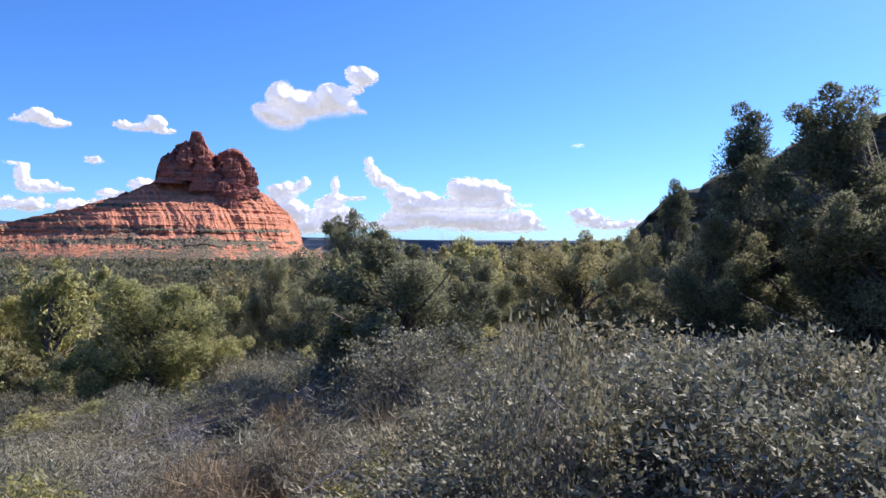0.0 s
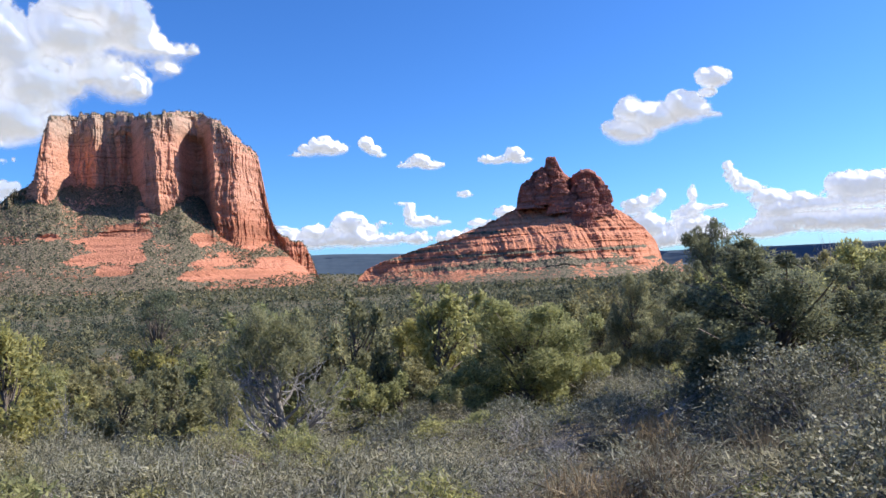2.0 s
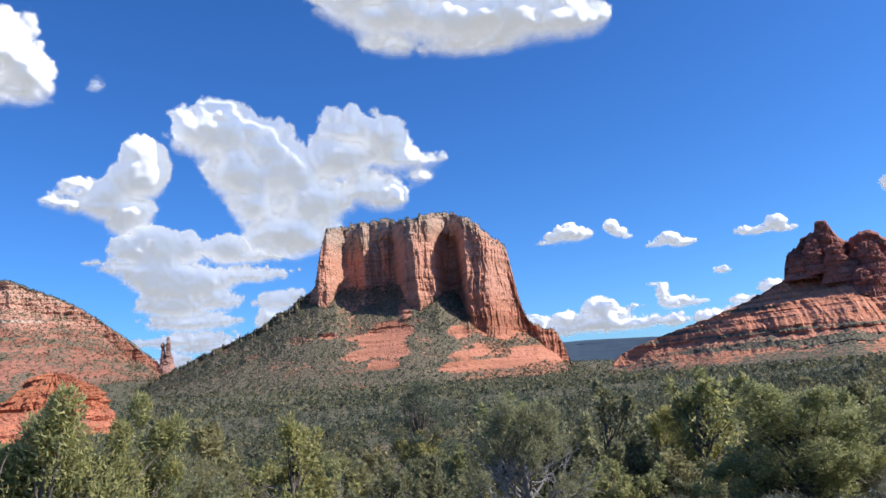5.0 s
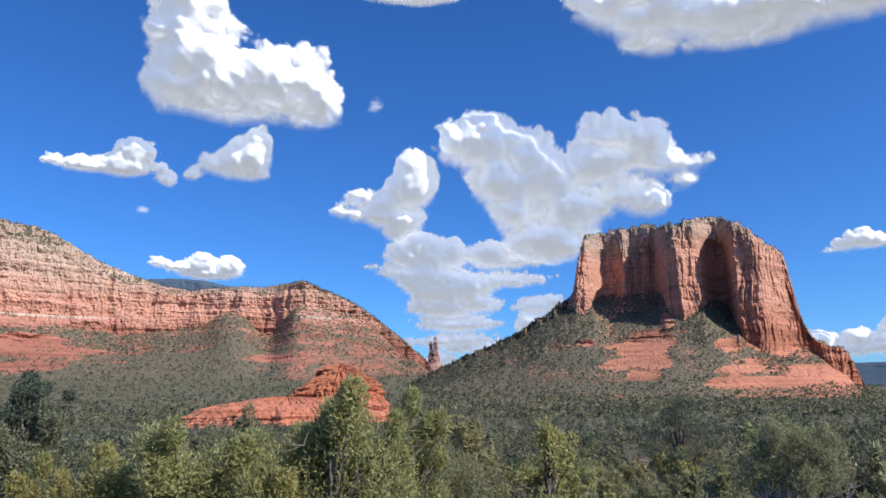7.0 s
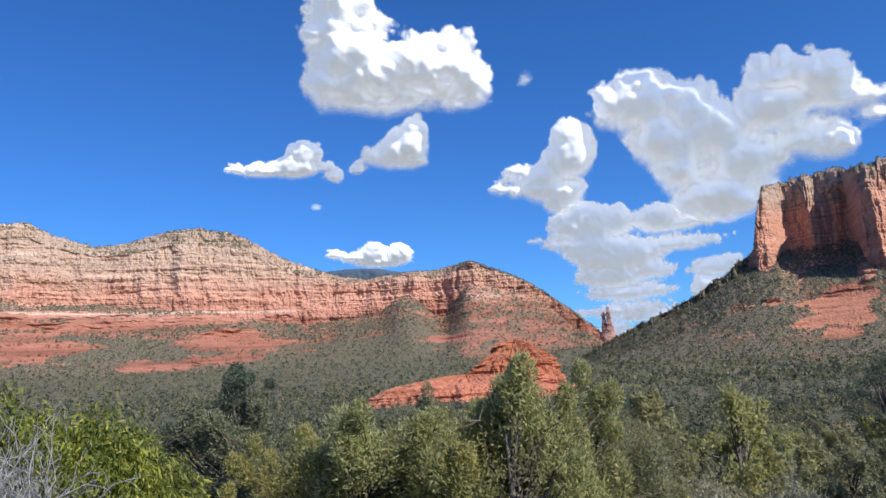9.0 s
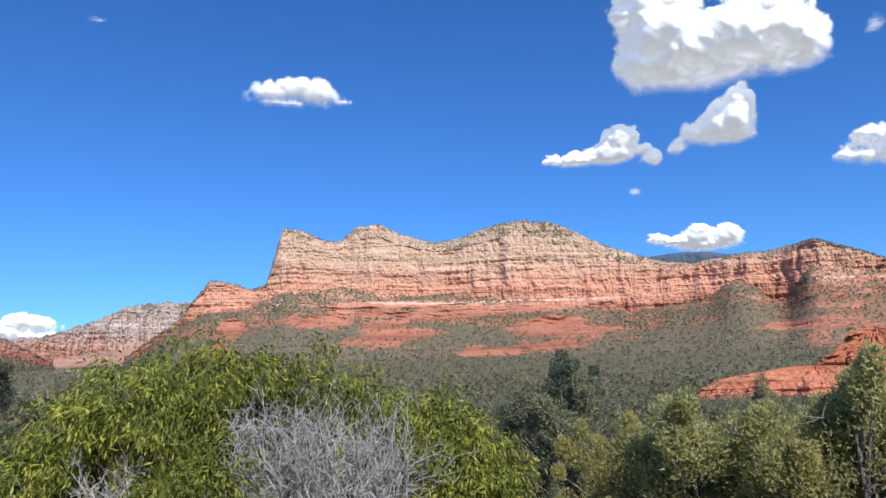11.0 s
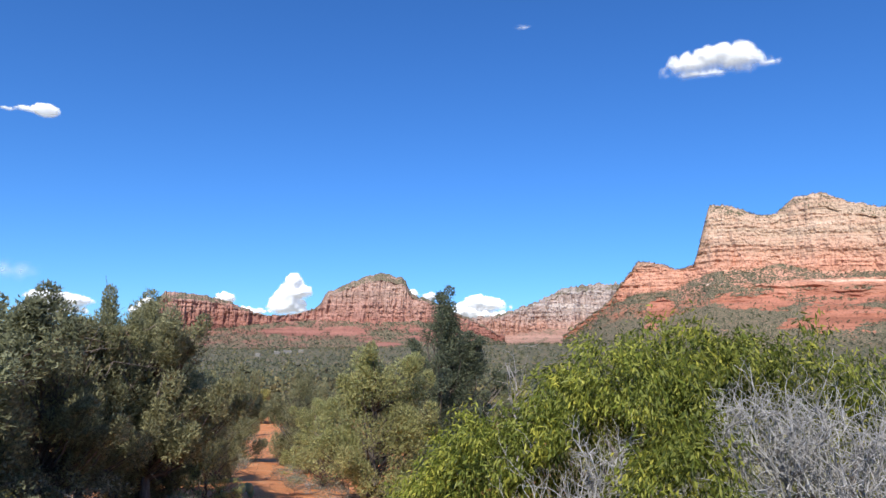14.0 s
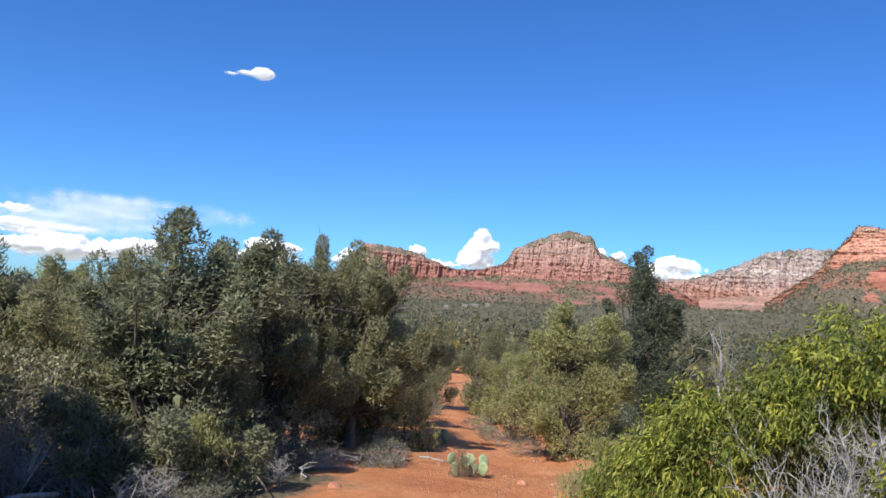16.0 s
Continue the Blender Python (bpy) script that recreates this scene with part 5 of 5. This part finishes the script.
            fork(np.array((x + lean * spread * .6, -.46 + rg.uniform(-.14, .2), z + rg.uniform(-.16, .1))), np.array((lean * spread * 1.3, rg.normal() * .25 - .1, 1.0)), ln * rg.uniform(.6, 1.1), .0050, 2)
    mesh_object("dead_heart", *gather(dead), dry_twig, thing, True)
    ox, oy = bearing_xy(118.5, 4.7)
    x, y = E2[0] + float(ox), E2[1] + float(oy)
    thing.matrix_basis = Matrix.Translation((x, y, float(ground_z(np.array([x]), np.array([y]))[0]))) @ Matrix.Rotation(radians(118.5), 4, 'Z') @ Matrix.Diagonal((1.05, 1, 1.18, 1))


bright_bush()


# prickly pear by the trail
def prickly_pear(az, r, seed, pads, eye):
    rg = np.random.default_rng(seed)
    ox, oy = bearing_xy(az, r)
    x, y = eye[0] + float(ox), eye[1] + float(oy)
    thing = tagged(empty("prickly_pear_cactus", Matrix.Translation((x, y, float(ground_z(np.array([x]), np.array([y]))[0]) - .02))), "pale green prickly pear cactus with flat oval pads", "cactus")
    u, v = np.meshgrid(np.linspace(0, 2 * np.pi, 18, endpoint=False), np.linspace(0, np.pi, 10), indexing="ij")
    for k in range(pads):
        a, b = rg.uniform(.06, .085), rg.uniform(.08, .105)
        p = np.stack([np.sin(v) * np.cos(u) * a * (1 - .12 * np.cos(v)), np.sin(v) * np.sin(u) * .022, b - np.cos(v) * b], -1).reshape(-1, 3)
        pad = mesh_object("pad", p, grid_faces(18, 10, True), pad_mat, thing, True)
        row = k // max(1, pads // 2)
        pad.matrix_basis = pose(rg.uniform(-.34, .34), rg.uniform(-.12, .12), row * rg.uniform(.08, .14), rg.uniform(-14, 14), rg.uniform(-35, 35), az + rg.uniform(-50, 50))


prickly_pear(151.2, 10.3, 3, 10, E3)
prickly_pear(153.9, 14.5, 4, 6, E3)


# loose stones and fallen wood
def stone(seed):
    rg = np.random.default_rng(seed)
    bm = bmesh.new()
    bmesh.ops.create_icosphere(bm, subdivisions=2, radius=.5)
    sc = rg.uniform(.6, 1.2, 3) * (1, 1, .55)
    for w in bm.verts:
        w.co = Vector(w.co[i] * sc[i] for i in range(3)) * (1 + .22 * noise.noise(w.co * 2.2 + Vector((seed, 0, 0))))
    me = bpy.data.meshes.new("stone")
    bm.to_mesh(me)
    bm.free()
    me.materials.append(stone_mat)
    return me


stones = [stone(s) for s in range(5)]
for k in range(260):
    ob = tagged(new("stone", stones[k % 5]), "small loose red sandstone rock on the soil", "stone", "loose stones")
    az, r = (rw.uniform(136, 172), rw.uniform(7.5, 20)) if k < 230 else (rw.uniform(5, 24), rw.uniform(5.5, 8.6))
    ox, oy = bearing_xy(az, r)
    x, y, s = E3[0] * (k < 230) + float(ox), E3[1] * (k < 230) + float(oy), rw.uniform(.035, .12) * (2.0 if k % 9 == 0 else 1)
    ob.matrix_basis = Matrix.Translation((x, y, float(ground_z(np.array([x]), np.array([y]))[0]) - (.10 if trail_distance(np.array([x]), np.array([y]))[0] < .8 else .02))) @ Matrix.Rotation(rw.uniform(0, 6), 4, 'Z') @ Matrix.Scale(s, 4)


def fallen_branch(az, r, length, turn, seed, eye=(0, 0)):
    rg = np.random.default_rng(seed)
    s = np.linspace(0, 1, 9)
    main = np.stack([(s - .5) * length, np.cumsum(rg.normal(size=9)) * .04 * length, .03 + .10 * length * np.sin(s * 2.4) * rg.uniform(.4, 1)], -1)
    pieces = [tube(main, .022 * length * (1 - .7 * s) + .004, 6)]
    for _ in range(6):
        i = rg.integers(2, 8)
        e = main[i] + rg.normal(size=3) * length * .18 + np.array((.1 * length, 0, .08 * length))
        pieces.append(tube(np.stack([main[i], (main[i] + e) / 2 + rg.normal(size=3) * .02, e]), [.010 * length, .007 * length, .003 * length], 4))
    ob = tagged(mesh_object("fallen_branch", *gather(pieces), dead_wood, None, True), "bleached dead branch lying in the brush", "branch", "fallen branches")
    ox, oy = bearing_xy(az, r)
    x, y = eye[0] + float(ox), eye[1] + float(oy)
    ob.matrix_basis = Matrix.Translation((x, y, float(ground_z(np.array([x]), np.array([y]))[0]) + .02)) @ Matrix.Rotation(radians(turn), 4, 'Z')


for k, (az, r, ln, turn) in enumerate(((40, 7.4, 1.1, 70), (37.5, 7.0, .9, 40), (28, 7.2, .9, 110), (47, 6.0, .9, 30), (23, 5.2, .6, 80))):
    fallen_branch(az, r, ln, turn, 300 + k)
for k, (az, r, ln, turn) in enumerate(((178, 8.0, 1.2, 95), (-178, 7.4, 1.3, 70), (176.5, 7.0, 1.0, 85), (172, 8.3, .9, 60), (164, 9.2, .7, 60), (154, 11, .6, 100))):
    fallen_branch(az, r, ln, turn, 320 + k, E3)


# a few pale houses far off in the valley
def house(az, r, w, turn):
    ox, oy = (float(q) for q in bearing_xy(az, r))
    thing = tagged(empty("house", Matrix.Translation((ox, oy, float(ground_z(np.array([ox]), np.array([oy]))[0]))) @ Matrix.Rotation(radians(turn), 4, 'Z')), "pale low house far off among valley trees", "house", "far houses")
    a, b, h = w / 2, w * .3, 4.5
    mesh_object("wall", [(-a, -b, -2), (a, -b, -2), (a, b, -2), (-a, b, -2), (-a, -b, h), (a, -b, h), (a, b, h), (-a, b, h)], [(0, 1, 5, 4), (1, 2, 6, 5), (2, 3, 7, 6), (3, 0, 4, 7)], plaster, thing)
    a, b = a + .6, b + .6
    mesh_object("roof", [(-a, -b, h), (a, -b, h), (a, b, h), (-a, b, h), (-a, 0, h + 2.4), (a, 0, h + 2.4)], [(0, 1, 5, 4), (2, 3, 4, 5), (1, 2, 5, 5), (3, 0, 4, 4)][:2], plaster, thing)
    mesh_object("gable", [(-a + .6, -b, h), (-a + .6, b, h), (-a + .6, 0, h + 2.3), (a - .6, -b, h), (a - .6, b, h), (a - .6, 0, h + 2.3)], [(0, 1, 2), (3, 5, 4)], plaster, thing)


for az, r, w, turn in ((151.4, 1900, 20, 150), (152.2, 1850, 13, 160), (153.6, 1700, 10, 140), (150.4, 1950, 12, 150)):
    house(az, r, w, turn)


# ---- clouds: heaped white cumulus ----
CLOUD_LABEL = {"puff": "small soft white cloud with thin vapoury edges", "heap": "heaped white cumulus cloud with a soft grey base", "wisp": "small torn wisp of thin white cloud", "veil": "thin streaked veil of high white cloud"}


def cloud(lobes, seed, kind="heap"):
    """A cumulus from its heaps (bearing, elevation, half width, half height, in degrees): billows bulge towards and away from the viewer, and the rim thins out."""
    L = np.array(lobes, float)
    mid_el, dist = L[:, 1].mean(), 4800.0 - (seed * 37) % 70
    squeeze = math.cos(radians(mid_el))
    small = np.minimum(L[:, 2] * squeeze, L[:, 3])
    R = float(np.clip(np.sort(small)[len(small) // 2], .12, 2.0))
    pad = .35 * R + .15
    step = float(np.clip(R / 14, .04, .085)) * (2.5 if kind == "veil" else 1)
    az = np.arange((L[:, 0] - L[:, 2]).min() - pad, (L[:, 0] + L[:, 2]).max() + pad, step / squeeze)
    el = np.arange((L[:, 1] - L[:, 3]).min() - pad, (L[:, 1] + L[:, 3]).max() + pad, step)
    A, E = np.meshgrid(az, el, indexing="ij")
    q = lambda k, sd, oct=3, gain=.5: fbm(np.stack([(A * squeeze).ravel() / k, E.ravel() / k, np.full(A.size, seed * 3.7)], -1), oct, sd, gain).reshape(A.shape)
    bend = .22 * R
    A2, E2_ = A + bend * q(1.3 * R, 3), E + bend * q(1.3 * R, 4)
    total = 0
    for a, e, w, h in lobes:   # soft union of the heaps
        d = min(w * squeeze, h) * (1 - np.hypot((A2 - a) / w, (E2_ - e) / h))
        total = total + np.exp(np.clip(d / (.22 * R), -30, 30))
    depth = np.log(np.maximum(total, 1e-12)) * .22 * R
    up = np.gradient(depth, step, axis=1)
    under = smooth01((up + .15) / 1.0)          # the flat, vapoury underside
    calm = 1.0 if len(lobes) > 7 else .55         # small clouds are smoother
    big, mid, fine = np.abs(q(1.1 * R, 11, 2)), calm * np.abs(q(.46 * R, 17, 3)), q(.16 * R, 23, 3, .6)
    crisp = 1 - .65 * under
    rim = depth + R * (crisp * (.55 * (big - .22) + .28 * (mid - .22 * calm)) + .06 * fine)
    soft = R * {"heap": .20 + .62 * under, "puff": .55 + .55 * under}.get(kind, .9)
    alpha = smooth01(rim / soft)
    if kind in ("wisp", "veil"):
        streak = fbm(np.stack([(A * squeeze).ravel() / (R * 5), E.ravel() / (R * .5), np.full(A.size, seed)], -1), 4, 31).reshape(A.shape)
        alpha = alpha * (.28 + .5 * streak).clip(0, .6)
    rg = np.random.default_rng(seed)
    heap = 0
    for a, e, w, h in lobes:   # each heap is a dome of its own, nearer or farther than its neighbours
        m = min(w * squeeze, h)
        q2 = ((A2 - a) / (w * 1.12)) ** 2 + ((E2_ - e - .12 * h) / (h * 1.2)) ** 2
        heap = heap + np.exp(np.clip((m * np.sqrt(np.maximum(1 - q2, 0)) * .95 + np.where(q2 < 1, rg.uniform(0, .4) * m, 0)) / (.20 * R), 0, 60))
    heap = np.log(heap) * .20 * R
    body = heap * smooth01(rim / (.9 * R)) + np.sqrt(np.clip(rim / R, 0, 1)) * .35 * R + smooth01(rim / (.5 * R)) * R * ((.25 + .75 * crisp) * (.50 * big + .30 * mid) + .16 * calm * np.abs(q(.24 * R, 29, 3)))
    for _ in range(10):
        body[1:-1, 1:-1] = (body[1:-1, 1:-1] * 2 + body[:-2, 1:-1] + body[2:, 1:-1] + body[1:-1, :-2] + body[1:-1, 2:]) / 6
    bulge = np.radians(body) * dist * {"heap": 1, "puff": .42}.get(kind, .1)
    verts = []
    for side in (-1.0, .6):
        rr = dist + side * bulge
        ox, oy = bearing_xy(A, rr * np.cos(np.radians(E)))
        verts.append(np.stack([ox, oy, rr * np.sin(np.radians(E)) + EYE], -1).reshape(-1, 3))
    quads = grid_faces(len(az), len(el))
    quads = quads[alpha.ravel()[quads].max(1) > 0]
    n = A.size
    faces = np.concatenate([quads, quads[:, ::-1] + n])
    used, faces = np.unique(faces, return_inverse=True)
    thing = tagged(empty("cloud"), CLOUD_LABEL[kind], "cloud", "clouds")
    mesh_object("body", np.concatenate(verts)[used], faces.reshape(-1, 4), cloud_mat, thing, True, {"vapour": np.tile(alpha.ravel(), 2)[used]})
    return thing


cloud([(63.7, 19.9, 4.11, 2.27), (66, 20.3, 1.95, 1.56), (64.1, 21.6, 2.11, 0.87), (60.5, 18.6, 2.43, 1.98), (59.7, 20.1, 1.65, 1.1), (62.4, 16.9, 3.24, 2.22), (58.7, 16.8, 3.72, 2.22), (61.6, 14.7, 2.3, 2.01), (59.4, 12.3, 3.66, 2.01), (57, 14.5, 3.23, 2.23), (54.6, 17.9, 3.26, 1.99), (54.7, 20.1, 2.11, 1.66), (53.7, 21, 1.41, 0.96), (51, 19.3, 2.55, 1.96), (52.3, 15.3, 2.75, 1.33), (49.8, 17.5, 2.29, 1.09), (47.3, 17.6, 1.44, 0.61), (48.3, 16.1, 0.99, 0.61), (51, 14.5, 1.59, 1.11), (57.1, 11.8, 2.29, 1.34)], 500)
cloud([(69.5, 18.3, 1.8, 1.65), (69.9, 16.8, 2.23, 1.96), (71.9, 15.4, 1.97, 1.3), (72.6, 14.6, 2.39, 1.21), (70.6, 14.2, 1.85, 1.4), (75.8, 14.9, 1.35, 0.6), (73.9, 16.1, 1.29, 0.69), (71.1, 13.1, 1.53, 0.96), (69.7, 19.4, 0.63, 0.43)], 501)
cloud([(69.1, 11.5, 2.64, 1.85), (66.7, 11.5, 1.34, 1.42), (70.6, 11.5, 1.74, 1.09), (68.7, 9.5, 2.63, 1.54), (71.5, 10, 1.12, 0.52), (73.2, 10.5, 0.85, 0.35), (66.9, 8.8, 3.97, 1.41), (63.7, 11.4, 2.04, 1.25), (62.2, 10.7, 3.17, 0.71), (62.7, 9.3, 4.05, 0.71), (67.6, 7.3, 3.06, 1.1), (64.5, 7.4, 2, 0.8), (66.3, 5.9, 3.94, 0.79), (66.8, 4.6, 3.92, 0.61), (64.2, 3.9, 4.39, 0.52), (68.1, 3, 1.72, 0.6)], 502)
cloud([(59.8, 7.2, 1.57, 0.89), (60.6, 5.7, 1.34, 1.11), (58.7, 7.6, 0.72, 0.62), (61.4, 7.1, 0.72, 0.36)], 503)
cloud([(88.7, 28.4, 2.59, 1.79), (90.2, 27.3, 1.18, 1.22), (87.7, 25.7, 3.48, 2.45), (89.1, 23.5, 2.78, 1.88), (84.8, 24.3, 3.17, 2.25), (81.6, 24.7, 3.08, 2.41), (79, 24.9, 2.57, 1.97), (77.4, 23.4, 2.09, 1.98), (78.4, 22.1, 2.53, 1.13), (85, 22.2, 4.94, 1.25), (79.7, 26.4, 1.74, 0.98), (85.9, 27.7, 1.85, 1.19), (88.1, 29.7, 2.83, 1.57)], 504)
cloud([(82.5, 20, 1.31, 1.17), (83.1, 18.8, 1.97, 1.48), (84.3, 18.1, 2.2, 1.07), (85.8, 17.8, 1.34, 0.69), (87.3, 17, 0.63, 0.43), (82.8, 17.3, 1.74, 0.59)], 505)
cloud([(91.5, 18.3, 1.66, 1.13), (92.3, 17.3, 2.3, 0.97), (94.6, 17, 2.32, 0.62), (96.9, 17, 1.02, 0.4), (89.1, 16.6, 0.91, 0.7), (89.7, 17.3, 0.73, 0.44)], 506)
cloud([(86.2, 10.4, 1.31, 0.96), (84.2, 10.3, 1.2, 0.87), (87.5, 10.1, 1.41, 0.62), (89.3, 10.4, 0.71, 0.53), (85.6, 9.7, 2.38, 0.61)], 507)
cloud([(53, 29.7, 3.4, 2.01), (48.8, 28.5, 5.22, 2.22), (43.6, 27.8, 4.57, 2.39), (39.1, 27.5, 4.36, 2.34), (35.3, 26.7, 3.31, 1.91), (32.8, 26.2, 1.79, 1.32), (50, 26.2, 2.37, 1.04), (42.1, 25.8, 5.35, 1.01), (47.1, 30.7, 9.43, 1.96), (39.2, 29.9, 7.92, 1.9)], 508)
cloud([(69.6, 31, 4.5, 0.63), (68.6, 31.6, 3.35, 0.63)], 509)
cloud([(36.8, 10.6, 1.17, 0.7), (35.9, 10.3, 1.17, 0.57), (37.9, 10.3, 0.99, 0.44), (38.6, 9.9, 0.9, 0.18)], 510)
cloud([(33.4, 10.7, 0.63, 0.61), (32.9, 10.1, 0.72, 0.44), (32.2, 9.7, 0.45, 0.22)], 511)
cloud([(29.2, 9.2, 0.98, 0.53), (28.3, 8.7, 1.16, 0.4), (30.3, 8.8, 0.9, 0.26)], 512)
cloud([(21.7, 9.2, 0.85, 0.6), (22.8, 8.8, 1.29, 0.35), (23.9, 8.9, 0.61, 0.35), (21.1, 8.6, 0.76, 0.26)], 513)
cloud([(25.8, 6.3, 0.66, 0.35)], 514)
cloud([(40.5, 3.8, 1.33, 0.89), (37.8, 3.9, 1.34, 0.72), (35.1, 4.5, 1.44, 0.98), (35.3, 3.4, 2.69, 0.72), (33.7, 4, 0.99, 0.45), (32.4, 4.4, 0.63, 0.22), (33.3, 3, 5.36, 0.54), (38.7, 3.1, 2.68, 0.63)], 515)
cloud([(30.3, 5.1, 0.54, 0.71), (29.5, 4.3, 1.42, 0.53), (30.9, 5.8, 0.54, 0.22), (27.9, 4.1, 0.88, 0.27), (27.1, 2.9, 1.32, 0.71), (29.8, 3, 1.33, 0.54)], 516)
cloud([(24.8, 4, 0.96, 0.44), (22.6, 4.6, 1.03, 0.61), (24.4, 3.2, 1.73, 0.53)], 517)
cloud([(12.7, 11.7, 1.19, 1.01), (11.2, 11.3, 1.72, 1.06), (8.9, 11.8, 1.31, 1.19), (8.2, 11.2, 1.54, 1.02), (13.8, 10.4, 1.27, 0.84), (12.5, 9.9, 1.92, 0.93), (10.8, 10.7, 2.16, 0.94), (6.7, 10.6, 0.8, 0.34)], 518)
cloud([(6.4, 13.3, 1.33, 0.84), (7.1, 13.6, 0.71, 0.5), (6.9, 12.3, 0.8, 0.42)], 519)
cloud([(12.1, 4.6, 1.5, 0.61), (10.8, 5, 0.52, 0.52), (12.7, 4, 1.28, 0.44), (11.9, 2.9, 1.72, 0.96), (10.6, 1.8, 1.3, 0.88)], 520)
cloud([(8.5, 4.9, 0.35, 0.79), (8.5, 3.9, 0.88, 0.53), (9.3, 3.5, 1.14, 0.44), (6.9, 3.9, 1.24, 0.22), (8.6, 2.8, 1.97, 0.62), (9.9, 2, 2.61, 0.79), (8.2, 1.8, 2.63, 0.62)], 521)
cloud([(5.9, 6.7, 0.44, 0.62), (5.5, 5.9, 0.62, 0.62), (4.7, 5.2, 1.16, 0.62), (3.3, 4.3, 1.34, 0.8), (2.6, 3.4, 1.57, 0.8), (1.3, 4, 1.25, 0.62), (0.6, 3.4, 2.69, 0.63), (-2.1, 4.5, 2.01, 1.07), (-1.8, 5.2, 0.99, 0.44), (-3.6, 4.5, 1.79, 0.98), (-4.7, 3.8, 0.98, 0.62), (-3, 3.4, 3.13, 0.62), (2, 2.5, 3.13, 0.72), (-2.1, 2.2, 4.47, 0.81), (-6.5, 2.2, 1.06, 0.89), (3.8, 1.8, 2.68, 0.63), (-4.3, 1.6, 4.01, 0.45)], 522)
cloud([(-10.9, 2.7, 1.08, 0.53), (-11.5, 2.3, 1.29, 0.53), (-12.8, 1.8, 2.13, 0.44), (-14.5, 1.9, 0.84, 0.35)], 523)
cloud([(-10.6, 8, 0.61, 0.22)], 524, "wisp")
cloud([(-6.7, 3.4, 0.8, 0.22)], 525, "wisp")
cloud([(119.8, 22.7, 2.04, 0.82), (118, 23.1, 1.74, 0.89), (116.2, 23, 1.46, 0.97), (115.8, 22.5, 1.7, 0.57), (114, 22.1, 1.08, 0.32), (118.9, 21.9, 2.63, 0.37)], 526, "puff")
cloud([(136.8, 5, 1.16, 0.71), (137.6, 4.3, 0.89, 0.62), (135.6, 4.8, 1.25, 0.53), (136.5, 4, 2.68, 0.44)], 527)
cloud([(151.2, 6.3, 0.72, 0.89), (151.5, 5.2, 1.16, 0.98), (150.4, 5.5, 0.81, 0.62), (151.6, 4.3, 1.79, 0.71), (152.3, 4.7, 0.54, 0.8)], 528)
cloud([(161.7, 4.1, 0.7, 0.71), (162.4, 3.6, 0.61, 0.35)], 529)
cloud([(156.2, 4.8, 0.72, 0.54), (156.8, 4.5, 0.63, 0.36), (154.7, 3.9, 0.9, 0.36), (153.8, 3.9, 0.9, 0.22)], 530)
cloud([(141.8, 5.7, 0.51, 0.35), (140.5, 5.4, 0.68, 0.43)], 531)
cloud([(169.5, 17.1, 1.02, 0.53), (170.6, 17, 0.93, 0.24), (171.9, 16.8, 0.66, 0.16)], 532, "puff")
cloud([(181.6, 2.6, 2.11, 1.03), (182.4, 2.9, 1.04, 0.63), (179.8, 2.6, 2.18, 0.8), (177.2, 3.1, 2.27, 0.82), (183.7, 2.4, 1.69, 0.62), (184.7, 2.6, 1.32, 0.69)], 533)
cloud([(185, 5, 1.12, 0.34), (183.8, 3.5, 2.02, 0.35), (184.9, 4, 1.65, 0.46), (181.8, 4, 2.11, 0.28)], 534)
cloud([(168.3, 4.4, 1.43, 0.52), (166.7, 4.1, 1.71, 0.52), (168, 3.4, 2.53, 0.43), (168.8, 3.7, 0.67, 0.69)], 535)
cloud([(136.5, 5, 1.47, 0.69), (135.1, 4.9, 0.89, 0.31), (137.3, 4.5, 1.65, 0.61)], 536)
cloud([(72.9, 23.2, 0.62, 0.6)], 537, "wisp")
cloud([(90.7, 14.2, 0.63, 0.38)], 538, "wisp")
cloud([(73.1, 22.9, 0.74, 0.43)], 539, "wisp")
cloud([(133.2, 26.3, 0.77, 0.21)], 540, "wisp")
cloud([(177.5, 5.9, 7.17, 1.06), (180.9, 5.8, 5.01, 0.8), (174, 6.1, 5.15, 0.75), (181.8, 4.5, 5.62, 1.18), (177.1, 4.9, 5.32, 0.99)], 541, "veil")
